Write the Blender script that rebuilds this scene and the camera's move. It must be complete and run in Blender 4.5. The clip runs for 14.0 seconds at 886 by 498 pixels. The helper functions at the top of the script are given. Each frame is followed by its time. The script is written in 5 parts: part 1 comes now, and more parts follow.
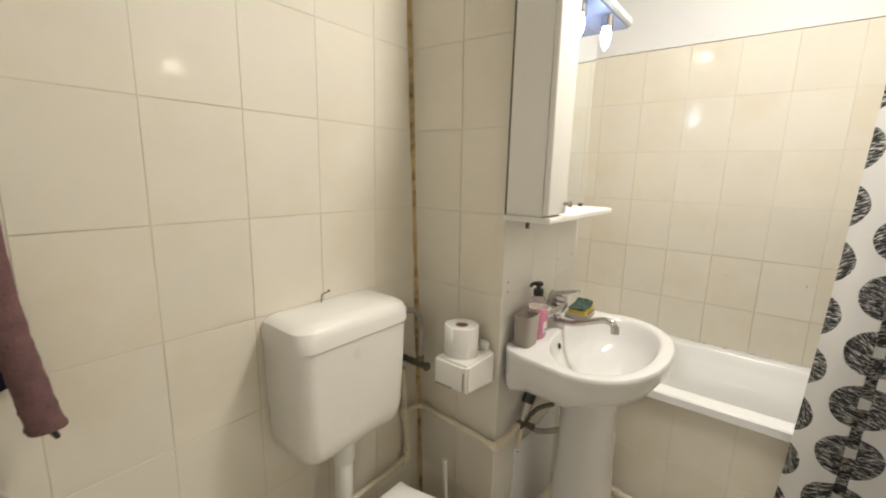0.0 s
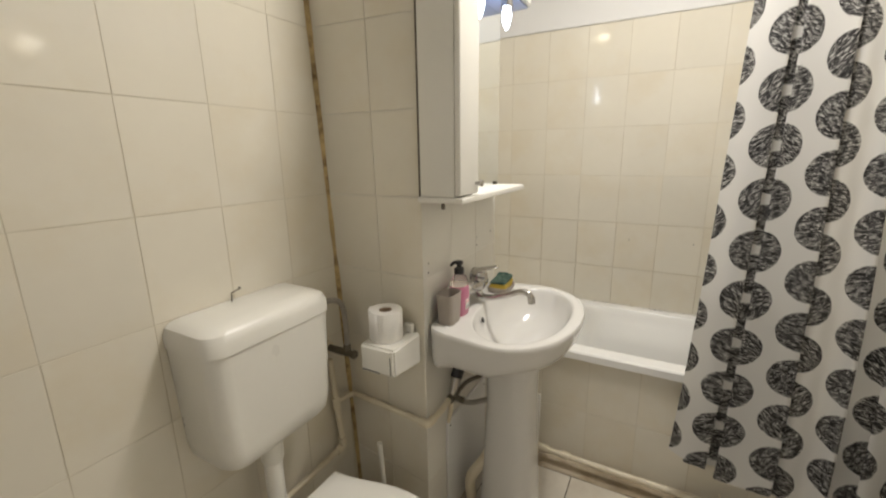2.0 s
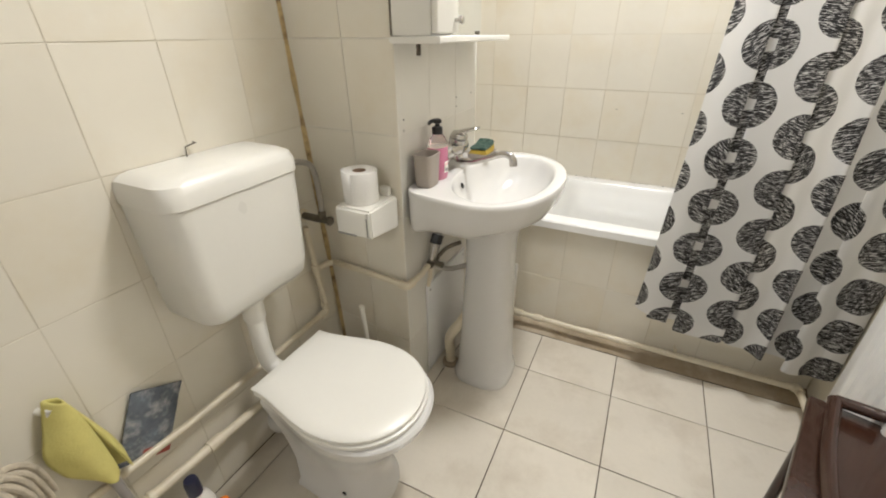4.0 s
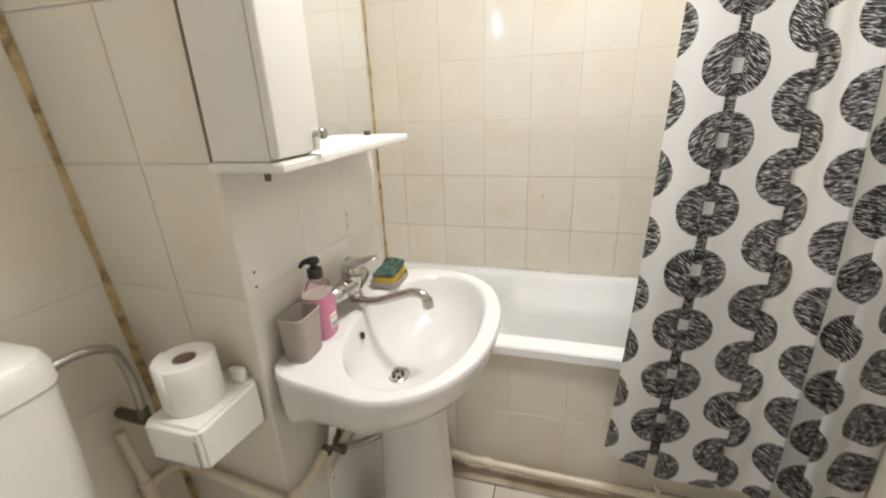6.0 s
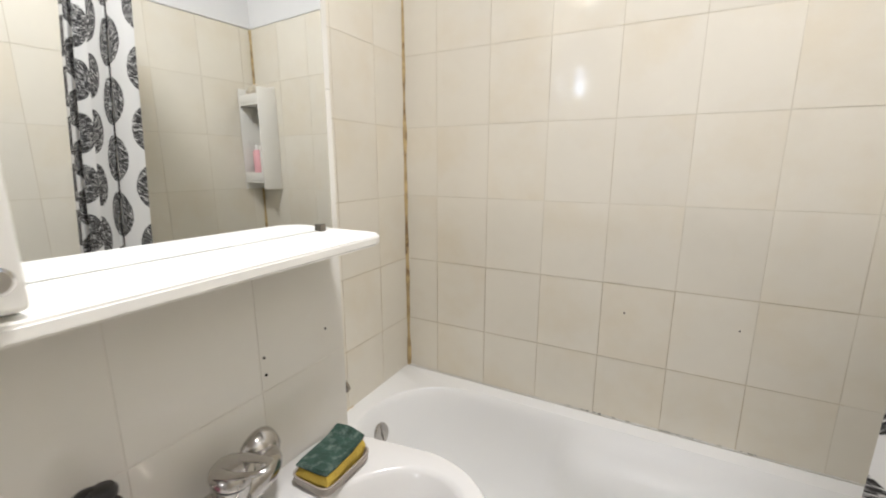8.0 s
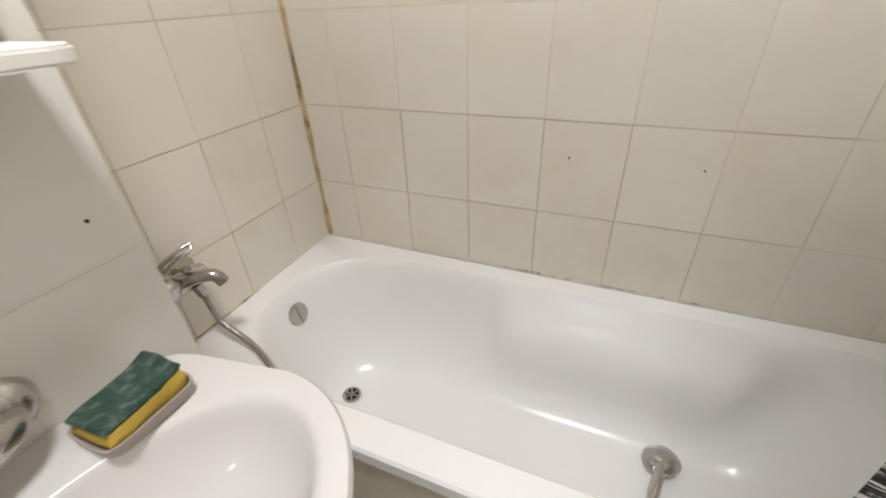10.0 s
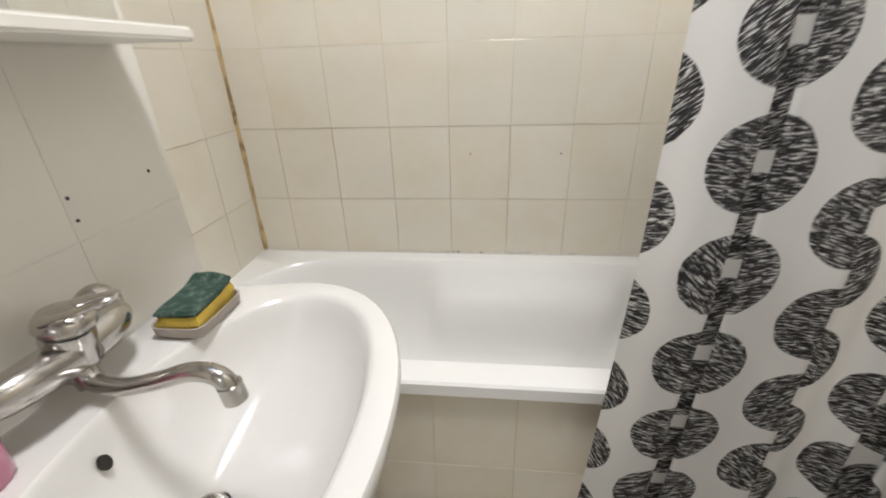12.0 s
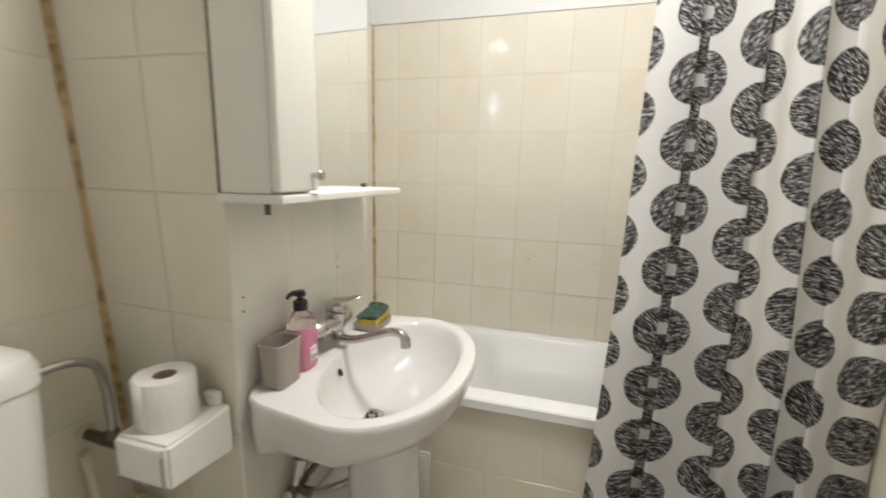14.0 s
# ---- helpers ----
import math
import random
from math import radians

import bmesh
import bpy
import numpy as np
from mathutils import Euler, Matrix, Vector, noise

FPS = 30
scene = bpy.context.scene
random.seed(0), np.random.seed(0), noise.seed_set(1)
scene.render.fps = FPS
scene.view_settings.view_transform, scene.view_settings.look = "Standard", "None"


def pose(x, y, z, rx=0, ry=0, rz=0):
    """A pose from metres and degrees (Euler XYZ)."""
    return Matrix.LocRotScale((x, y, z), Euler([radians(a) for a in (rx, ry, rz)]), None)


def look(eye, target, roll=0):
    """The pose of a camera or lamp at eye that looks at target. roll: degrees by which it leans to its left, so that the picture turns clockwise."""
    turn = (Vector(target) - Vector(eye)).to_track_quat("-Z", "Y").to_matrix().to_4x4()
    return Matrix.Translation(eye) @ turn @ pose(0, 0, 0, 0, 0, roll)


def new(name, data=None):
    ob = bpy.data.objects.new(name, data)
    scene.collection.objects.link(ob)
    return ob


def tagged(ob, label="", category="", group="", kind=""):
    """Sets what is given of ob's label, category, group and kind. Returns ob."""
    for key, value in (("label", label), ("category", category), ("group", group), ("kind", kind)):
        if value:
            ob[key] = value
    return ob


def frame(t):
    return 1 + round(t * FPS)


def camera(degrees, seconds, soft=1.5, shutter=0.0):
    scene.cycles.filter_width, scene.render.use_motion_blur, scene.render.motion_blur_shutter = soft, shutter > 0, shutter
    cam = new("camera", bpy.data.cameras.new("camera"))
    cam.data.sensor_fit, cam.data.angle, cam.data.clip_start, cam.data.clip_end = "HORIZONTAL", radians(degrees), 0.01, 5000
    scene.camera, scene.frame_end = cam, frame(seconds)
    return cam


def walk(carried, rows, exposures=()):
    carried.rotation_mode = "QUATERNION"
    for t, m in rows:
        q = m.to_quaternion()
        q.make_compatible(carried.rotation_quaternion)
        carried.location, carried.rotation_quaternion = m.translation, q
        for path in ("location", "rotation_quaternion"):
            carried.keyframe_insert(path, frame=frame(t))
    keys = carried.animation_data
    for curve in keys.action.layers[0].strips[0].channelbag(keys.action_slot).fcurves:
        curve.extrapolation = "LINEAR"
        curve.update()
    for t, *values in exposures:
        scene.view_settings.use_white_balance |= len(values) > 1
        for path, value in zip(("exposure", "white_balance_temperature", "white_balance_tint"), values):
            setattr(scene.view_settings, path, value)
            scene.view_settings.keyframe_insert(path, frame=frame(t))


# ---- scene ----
cam = camera(94.5, 14.0, soft=1.9, shutter=0.35)
PATH = [
    (0, (0.001, -0.035, 1.392), (-1.219, 1.506, 1.024), 1.4),
    (0.5, (0.008, 0.007, 1.423), (-1.142, 1.622, 1.156), 0.8),
    (1, (0.013, 0.012, 1.461), (-1.058, 1.689, 1.261), 0.3),
    (1.5, (0.031, 0.003, 1.45), (-0.963, 1.72, 1.196), -0.3),
    (2, (0.037, -0.01, 1.397), (-0.901, 1.697, 0.944), -0.8),
    (2.5, (0.035, -0.022, 1.347), (-0.879, 1.629, 0.685), -1.3),
    (3, (0.034, -0.043, 1.302), (-0.846, 1.54, 0.453), -1.2),
    (3.2, (0.043, -0.054, 1.283), (-0.823, 1.501, 0.372), -1.2),
    (5.3, (-0.006, 0.288, 1.297), (-0.598, 1.974, 0.398), -1.9),
    (5.5, (-0.012, 0.336, 1.312), (-0.586, 2.065, 0.489), -2.1),
    (6, (-0.046, 0.46, 1.355), (-0.583, 2.264, 0.68), -2.3),
    (6.5, (-0.074, 0.633, 1.378), (-0.651, 2.483, 0.881), -2.5),
    (7, (-0.099, 0.762, 1.398), (-0.799, 2.597, 1.023), -2.7),
    (7.2, (-0.096, 0.811, 1.41), (-0.848, 2.633, 1.072), -2.1),
    (9.3, (0.023, 1.244, 1.346), (-1.0, 2.765, 0.547), -0.7),
    (9.5, (0.01, 1.259, 1.343), (-0.921, 2.784, 0.443), -1.4),
    (10, (-0.018, 1.325, 1.301), (-0.712, 2.866, 0.233), -2.8),
    (10.5, (-0.058, 1.392, 1.254), (-0.515, 2.955, 0.094), -4.1),
    (11, (-0.072, 1.369, 1.227), (-0.382, 2.947, 0.038), -4.2),
    (11.5, (-0.072, 1.151, 1.192), (-0.357, 2.838, 0.156), -3.4),
    (12, (-0.064, 0.97, 1.23), (-0.274, 2.768, 0.381), -1.9),
    (12.5, (-0.076, 0.824, 1.271), (-0.173, 2.707, 0.606), -1.4),
    (13, (-0.055, 0.69, 1.288), (-0.039, 2.609, 0.727), -0.9),
    (13.2, (-0.042, 0.642, 1.298), (-0.033, 2.568, 0.76), 0.1),
    (13.5, (-0.007, 0.545, 1.287), (-0.186, 2.483, 0.831), 0.8),
    (14, (0.01, 0.39, 1.319), (-0.529, 2.283, 0.962), 1.4),
]
# the clip's camera adapts its exposure and white balance on the way
ADAPT = [(0, 0.12, 6450, 10), (1, -0.12, 6450, 10), (1.5, -0.25, 6450, 10), (2, -0.2, 6450, 10), (2.5, 0.05, 6350, 10), (3, 0.25, 6150, 10), (5.5, 0.42, 6050, 10),
         (6, 0.25, 6050, 12), (6.5, 0.2, 5900, 12), (7, 0.1, 5850, 12), (9.5, 0.0, 5950, 15), (10.5, -0.01, 5950, 13), (11.5, 0.05, 5900, 12),
         (12.5, 0.1, 5900, 12), (13, 0.05, 5900, 12), (14, 0.04, 6100, 10)]
walk(cam, [(t, look(eye, target, roll)) for t, eye, target, roll in PATH], exposures=ADAPT)

# ---- world and lamps ----
world = bpy.data.worlds.new("world")
scene.world = world
world.use_nodes = True
world.node_tree.nodes["Background"].inputs[0].default_value = (0.9, 0.85, 0.75, 1)
world.node_tree.nodes["Background"].inputs[1].default_value = 0.05


def lamp(name, kind, m, power, colour, size=0.02, size_y=0.0):
    data = bpy.data.lights.new(name, kind)
    data.energy, data.color = power, colour
    if kind == "AREA":
        data.shape, data.size, data.size_y = "RECTANGLE", size, size_y
    else:
        data.shadow_soft_size = size
    ob = new(name, data)
    ob.matrix_world = m
    return ob


# two cold bulbs over the mirror, a warm wall lamp above them, a warm lamp on the east wall, and two added fill lamps
# out of view: on the ceiling and in the hall beyond the open doorway
lamp("bulb_light", "POINT", pose(-0.520, 1.255, 1.775), 0.22, (0.70, 0.82, 1.0), 0.016)
lamp("bulb_light", "POINT", pose(-0.478, 1.41, 1.775), 0.22, (0.70, 0.82, 1.0), 0.016)
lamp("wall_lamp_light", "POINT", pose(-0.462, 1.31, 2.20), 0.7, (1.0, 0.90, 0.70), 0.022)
lamp("globe_light", "POINT", pose(0.68, 0.88, 1.93), 0.3, (1.0, 0.95, 0.86), 0.028)
# fill light added behind the camera to brighten the shaft side and west wall
lamp("hall_fill_light", "POINT", pose(0.05, -2.20, 2.32), 17.0, (1.0, 0.955, 0.89), 0.06)
# unseen fill light added overhead to brighten the bath and the floor
lamp("ceiling_fill_light", "AREA", pose(0.06, 1.25, 2.705), 26.0, (1.0, 0.958, 0.905), 0.32, 0.32)


# ---- materials ----
def material(name, colour, rough=0.5, metal=0.0, var=0.08, scale=6.0, fine=60.0, bump=0.02, stretch=(1, 1, 1), tint=0.0,
             stain=None, stain_amount=0.0, stain_scale=2.0, coat=0.0, rough_var=0.06, ior=1.5):
    """A surface with broad and fine colour variation, relief, and shade differing from piece to piece."""
    m = bpy.data.materials.new(name)
    m.use_nodes = True
    t = m.node_tree
    n, l = t.nodes, t.links
    b = n["Principled BSDF"]
    co = n.new("ShaderNodeTexCoord")
    mp = n.new("ShaderNodeMapping")
    mp.inputs["Scale"].default_value = stretch
    info = n.new("ShaderNodeObjectInfo")
    l.new(co.outputs["Object"], mp.inputs["Vector"])
    off = n.new("ShaderNodeVectorMath")
    off.operation = "MULTIPLY_ADD"
    off.inputs[1].default_value = (7.1, 3.3, 5.7)
    l.new(info.outputs["Random"], off.inputs[0])
    l.new(mp.outputs[0], off.inputs[2])
    big, small = n.new("ShaderNodeTexNoise"), n.new("ShaderNodeTexNoise")
    big.inputs["Scale"].default_value, big.inputs["Detail"].default_value = scale, 4
    small.inputs["Scale"].default_value, small.inputs["Detail"].default_value = fine, 3
    l.new(off.outputs[0], big.inputs["Vector"])
    l.new(off.outputs[0], small.inputs["Vector"])
    mix = n.new("ShaderNodeMix")
    mix.data_type = "RGBA"
    c = Vector(colour)
    mix.inputs["A"].default_value = (*(c * (1 - var)), 1)
    mix.inputs["B"].default_value = (*[min(1, v * (1 + var)) for v in c], 1)
    add = n.new("ShaderNodeMath")
    add.operation = "MULTIPLY_ADD"
    add.inputs[1].default_value = 0.35
    sub = n.new("ShaderNodeMath")
    sub.operation = "SUBTRACT"
    sub.inputs[1].default_value = 0.18
    l.new(small.outputs["Fac"], add.inputs[0])
    l.new(big.outputs["Fac"], sub.inputs[0])
    l.new(sub.outputs[0], add.inputs[2])
    l.new(add.outputs[0], mix.inputs["Factor"])
    out = mix.outputs["Result"]
    if tint:
        hsv = n.new("ShaderNodeHueSaturation")
        rng = n.new("ShaderNodeMapRange")
        rng.inputs["To Min"].default_value, rng.inputs["To Max"].default_value = 1 - tint, 1 + tint
        l.new(info.outputs["Random"], rng.inputs["Value"])
        l.new(rng.outputs[0], hsv.inputs["Value"])
        l.new(out, hsv.inputs["Color"])
        out = hsv.outputs[0]
    if stain:
        sn = n.new("ShaderNodeTexNoise")
        sn.inputs["Scale"].default_value, sn.inputs["Detail"].default_value, sn.inputs["Roughness"].default_value = stain_scale, 8, 0.65
        l.new(off.outputs[0], sn.inputs["Vector"])
        ramp = n.new("ShaderNodeMapRange")
        ramp.inputs["From Min"].default_value, ramp.inputs["From Max"].default_value = 0.48, 0.68
        ramp.inputs["To Max"].default_value = stain_amount
        l.new(sn.outputs["Fac"], ramp.inputs["Value"])
        sm = n.new("ShaderNodeMix")
        sm.data_type = "RGBA"
        sm.inputs["B"].default_value = (*stain, 1)
        l.new(ramp.outputs[0], sm.inputs["Factor"])
        l.new(out, sm.inputs["A"])
        out = sm.outputs["Result"]
    l.new(out, b.inputs["Base Color"])
    b.inputs["Metallic"].default_value = metal
    b.inputs["IOR"].default_value = ior
    b.inputs["Coat Weight"].default_value = coat
    rr = n.new("ShaderNodeMapRange")
    rr.inputs["To Min"].default_value, rr.inputs["To Max"].default_value = max(0.02, rough - rough_var), rough + rough_var
    l.new(big.outputs["Fac"], rr.inputs["Value"])
    l.new(rr.outputs[0], b.inputs["Roughness"])
    if bump:
        bm1 = n.new("ShaderNodeBump")
        bm1.inputs["Strength"].default_value, bm1.inputs["Distance"].default_value = min(1, bump * 6), 0.004
        l.new(add.outputs[0], bm1.inputs["Height"])
        l.new(bm1.outputs[0], b.inputs["Normal"])
    return m


TILE = material("cream_wall_tile", (0.755, 0.71, 0.605), 0.10, var=0.045, scale=4, fine=26, bump=0.010, tint=0.016, rough_var=0.025,
                stain=(0.66, 0.54, 0.33), stain_amount=0.24, stain_scale=3.0)
TILE_PALE = material("pale_wall_tile", (0.77, 0.745, 0.68), 0.09, var=0.04, scale=4, fine=26, bump=0.012, tint=0.03,
                     stain=(0.66, 0.58, 0.44), stain_amount=0.15, stain_scale=3.0)
FLOOR_TILE = material("floor_tile", (0.66, 0.61, 0.52), 0.24, var=0.08, scale=5, fine=70, bump=0.02, tint=0.04,
                      stain=(0.36, 0.29, 0.20), stain_amount=0.30, stain_scale=4.0)
GROUT = material("wall_grout", (0.64, 0.59, 0.475), 0.6, var=0.08, scale=5, fine=50, bump=0.03, stain=(0.42, 0.34, 0.21), stain_amount=0.75, stain_scale=3)
GROUT_PALE = material("pale_grout", (0.74, 0.71, 0.64), 0.6, var=0.06, scale=5, fine=50, bump=0.03)
FLOOR_GROUT = material("floor_grout", (0.10, 0.075, 0.05), 0.9, var=0.4, scale=9, fine=60, bump=0.1)
PAINT = material("white_wall_paint", (0.75, 0.745, 0.735), 0.65, var=0.03, scale=3, fine=90, bump=0.03)
RUST = material("rusty_sealant", (0.52, 0.39, 0.19), 0.8, var=0.45, scale=14, fine=60, bump=0.2, stain=(0.10, 0.05, 0.02), stain_amount=0.95, stain_scale=22)
PORCELAIN = material("white_porcelain", (0.68, 0.665, 0.635), 0.13, var=0.02, scale=3, fine=40, bump=0.0, rough_var=0.03, coat=0.0)
ENAMEL = material("white_tub_enamel", (0.90, 0.895, 0.87), 0.21, var=0.012, scale=3, fine=40, bump=0.0, rough_var=0.02)
PLASTIC = material("white_plastic", (0.78, 0.76, 0.70), 0.30, var=0.03, scale=5, fine=70, bump=0.01)
LAMINATE = material("white_laminate", (0.80, 0.78, 0.72), 0.5, var=0.03, scale=5, fine=90, bump=0.0)
CHROME = material("chrome", (0.52, 0.50, 0.475), 0.19, 1.0, var=0.10, scale=30, fine=120, bump=0.01, rough_var=0.08,
                  stain=(0.42, 0.39, 0.34), stain_amount=0.5, stain_scale=40)
STEEL_HOSE = material("steel_hose", (0.45, 0.43, 0.40), 0.30, 0.9, var=0.2, scale=40, fine=300, bump=0.15)
DARK_METAL = material("tarnished_metal_and_gap_shade", (0.16, 0.14, 0.11), 0.45, 0.7, var=0.4, scale=30, fine=120, bump=0.08)
PIPE = material("cream_pipe_paint", (0.72, 0.65, 0.50), 0.38, var=0.08, scale=12, fine=80, bump=0.05, stain=(0.45, 0.33, 0.18), stain_amount=0.35, stain_scale=9)
DIRT = material("dirty_kerb", (0.34, 0.27, 0.18), 0.8, var=0.4, scale=8, fine=60, bump=0.15, stain=(0.55, 0.47, 0.36), stain_amount=0.7, stain_scale=5)
BLACK = material("black_plastic", (0.015, 0.014, 0.014), 0.35, var=0.2, bump=0.01)
# near-black colour in place of the shade inside holes, gaps and the radiator
HOLE_SHADE = material("hole_shade", (0.02, 0.016, 0.012), 0.9, var=0.3, bump=0.0)
BEIGE = material("beige_plastic", (0.35, 0.305, 0.26), 0.45, var=0.05, bump=0.02)
PAPER = material("tissue_paper", (0.82, 0.80, 0.76), 0.95, var=0.03, scale=20, fine=180, bump=0.12)
CARD = material("cardboard_core", (0.36, 0.25, 0.17), 0.9, var=0.1, bump=0.05)
SPONGE = material("yellow_sponge", (0.48, 0.34, 0.05), 0.95, var=0.25, scale=30, fine=200, bump=0.3)
SCOURER = material("green_scourer", (0.028, 0.062, 0.045), 0.95, var=0.6, scale=60, fine=250, bump=0.6, stain=(0.16, 0.20, 0.17), stain_amount=0.75, stain_scale=70)
BROWN = material("brown_lacquered_wood", (0.040, 0.016, 0.009), 0.22, var=0.35, scale=6, fine=40, bump=0.03, stretch=(1, 1, 8), coat=0.3)
YELLOW = material("yellow_cloth", (0.72, 0.65, 0.22), 0.85, var=0.08, scale=20, fine=220, bump=0.12)
PURPLE = material("purple_foam", (0.085, 0.06, 0.10), 0.8, var=0.25, scale=25, fine=150, bump=0.15)
MAUVE = material("mauve_fleece", (0.16, 0.085, 0.085), 0.98, var=0.45, scale=40, fine=220, bump=0.6)
NAVY = material("navy_cloth", (0.012, 0.010, 0.035), 0.9, var=0.3, scale=20, fine=200, bump=0.2)
COTTON = material("cotton_strands", (0.50, 0.44, 0.34), 0.98, var=0.35, scale=40, fine=200, bump=0.4)
POLE = material("grey_pole", (0.34, 0.32, 0.30), 0.4, 0.2, var=0.1, bump=0.02)
RADIATOR = material("radiator_enamel", (0.82, 0.81, 0.79), 0.3, var=0.02, bump=0.01)
POUCH = material("printed_pouch", (0.12, 0.14, 0.17), 0.25, var=0.7, scale=25, fine=90, bump=0.1, stain=(0.45, 0.45, 0.45), stain_amount=0.8, stain_scale=30)
RED = material("red_print", (0.32, 0.05, 0.03), 0.4, var=0.2)
ORANGE = material("orange_plastic", (0.80, 0.22, 0.03), 0.4, var=0.1)
NAVY_PLASTIC = material("navy_plastic", (0.02, 0.022, 0.05), 0.3, var=0.2)
BLUE_PLASTIC = material("blue_plastic", (0.05, 0.12, 0.25), 0.35, var=0.2)
# the cold bulbs' bluish light on the canopy underside, put into the base colour
BULB_LIGHT_BLUE = material("panel_with_bulb_light", (0.42, 0.52, 0.86), 0.3, var=0.05)
PINK_PRINT = material("pink_print", (0.75, 0.40, 0.42), 0.4, var=0.2)
GREYBAR = material("grey_print_and_slit_shade", (0.30, 0.29, 0.28), 0.5, var=0.1)

MIRROR = bpy.data.materials.new("mirror_glass")
MIRROR.use_nodes = True
MIRROR.node_tree.nodes["Principled BSDF"].inputs["Base Color"].default_value = (0.86, 0.88, 0.87, 1)
MIRROR.node_tree.nodes["Principled BSDF"].inputs["Metallic"].default_value = 1
MIRROR.node_tree.nodes["Principled BSDF"].inputs["Roughness"].default_value = 0.015


def clear(name, colour, rough=0.05):
    m = bpy.data.materials.new(name)
    m.use_nodes = True
    b = m.node_tree.nodes["Principled BSDF"]
    b.inputs["Base Color"].default_value = (*colour, 1)
    b.inputs["Transmission Weight"].default_value = 1
    b.inputs["Roughness"].default_value = rough
    b.inputs["IOR"].default_value = 1.12
    return m


CLEAR = clear("clear_plastic", (0.93, 0.84, 0.86))
PINK = material("pink_soap", (0.50, 0.16, 0.26), 0.12, var=0.12, scale=12, bump=0.0, coat=0.5)


def glowing(name, colour, strength):
    m = bpy.data.materials.new(name)
    m.use_nodes = True
    b = m.node_tree.nodes["Principled BSDF"]
    b.inputs["Base Color"].default_value = (0.9, 0.9, 0.9, 1)
    b.inputs["Emission Color"].default_value = (*colour, 1)
    b.inputs["Emission Strength"].default_value = strength
    return m


COLD_BULB = glowing("cold_bulb", (0.75, 0.85, 1.0), 9)
WARM_BULB = glowing("warm_bulb", (1.0, 0.85, 0.55), 9)


def curtain_material():
    """White cloth with staggered discs filled with dark brush strokes."""
    m = bpy.data.materials.new("printed_curtain_cloth")
    m.use_nodes = True
    n, l = m.node_tree.nodes, m.node_tree.links
    b = n["Principled BSDF"]

    def math_node(op, a, c=None, d=None):
        k = n.new("ShaderNodeMath")
        k.operation = op
        for i, v in enumerate((a, c, d)):
            if v is None:
                continue
            if isinstance(v, (int, float)):
                k.inputs[i].default_value = v
            else:
                l.new(v, k.inputs[i])
        return k.outputs[0]

    uv = n.new("ShaderNodeUVMap")
    sep = n.new("ShaderNodeSeparateXYZ")
    l.new(uv.outputs[0], sep.inputs[0])
    pu, pv, radius = 0.150, 0.159, 0.0645
    wob = n.new("ShaderNodeTexNoise")
    wob.inputs["Scale"].default_value = 30
    l.new(uv.outputs[0], wob.inputs["Vector"])

    def lattice(du, dv):
        """Cell numbers and the place within the cell, for one of two interleaved grids."""
        col = math_node("ADD", math_node("DIVIDE", sep.outputs[0], 2 * pu), du)
        row = math_node("ADD", math_node("DIVIDE", sep.outputs[1], pv), dv)
        ci, ri = math_node("FLOOR", col), math_node("FLOOR", row)
        a = math_node("MULTIPLY", math_node("SUBTRACT", math_node("SUBTRACT", col, ci), 0.5), 2 * pu)
        c = math_node("MULTIPLY", math_node("SUBTRACT", math_node("SUBTRACT", row, ri), 0.5), pv)
        d = math_node("SQRT", math_node("ADD", math_node("MULTIPLY", a, a), math_node("MULTIPLY", c, c)))
        return math_node("MULTIPLY_ADD", ci, 2.0, du), ri, a, c, d

    first, second = lattice(0.25, 0.0), lattice(0.75, 0.5)
    nearer = math_node("LESS_THAN", second[4], first[4])

    def pick(i):
        return math_node("MULTIPLY_ADD", nearer, math_node("SUBTRACT", second[i], first[i]), first[i])

    ci, ri, a, c, dist = (pick(i) for i in range(5))
    dist = math_node("ADD", dist, math_node("MULTIPLY", math_node("SUBTRACT", wob.outputs["Fac"], 0.5), 0.006))
    disc = n.new("ShaderNodeMapRange")
    disc.inputs["From Min"].default_value, disc.inputs["From Max"].default_value = radius + 0.0008, radius - 0.0008
    l.new(dist, disc.inputs["Value"])
    cell = n.new("ShaderNodeCombineXYZ")
    l.new(ci, cell.inputs[0])
    l.new(ri, cell.inputs[1])
    rnd = n.new("ShaderNodeTexWhiteNoise")
    l.new(cell.outputs[0], rnd.inputs["Vector"])
    ang = math_node("MULTIPLY", math_node("SUBTRACT", rnd.outputs["Value"], 0.5), 1.7)
    local = n.new("ShaderNodeCombineXYZ")
    l.new(a, local.inputs[0])
    l.new(c, local.inputs[1])
    l.new(rnd.outputs["Value"], local.inputs[2])
    rot = n.new("ShaderNodeVectorRotate")
    rot.rotation_type = "Z_AXIS"
    l.new(local.outputs[0], rot.inputs["Vector"])
    l.new(ang, rot.inputs["Angle"])
    stretch = n.new("ShaderNodeMapping")
    stretch.inputs["Scale"].default_value = (60, 480, 9)
    l.new(rot.outputs[0], stretch.inputs["Vector"])
    strokes = n.new("ShaderNodeTexNoise")
    strokes.inputs["Scale"].default_value, strokes.inputs["Detail"].default_value, strokes.inputs["Distortion"].default_value = 1.0, 5, 0.4
    l.new(stretch.outputs[0], strokes.inputs["Vector"])
    ramp = n.new("ShaderNodeValToRGB")
    e = ramp.color_ramp.elements
    e[0].position, e[0].color = 0.47, (0.020, 0.019, 0.020, 1)
    e[1].position, e[1].color = 0.63, (0.74, 0.72, 0.69, 1)
    mid = ramp.color_ramp.elements.new(0.535)
    mid.color = (0.085, 0.082, 0.082, 1)
    l.new(strokes.outputs["Fac"], ramp.inputs["Fac"])
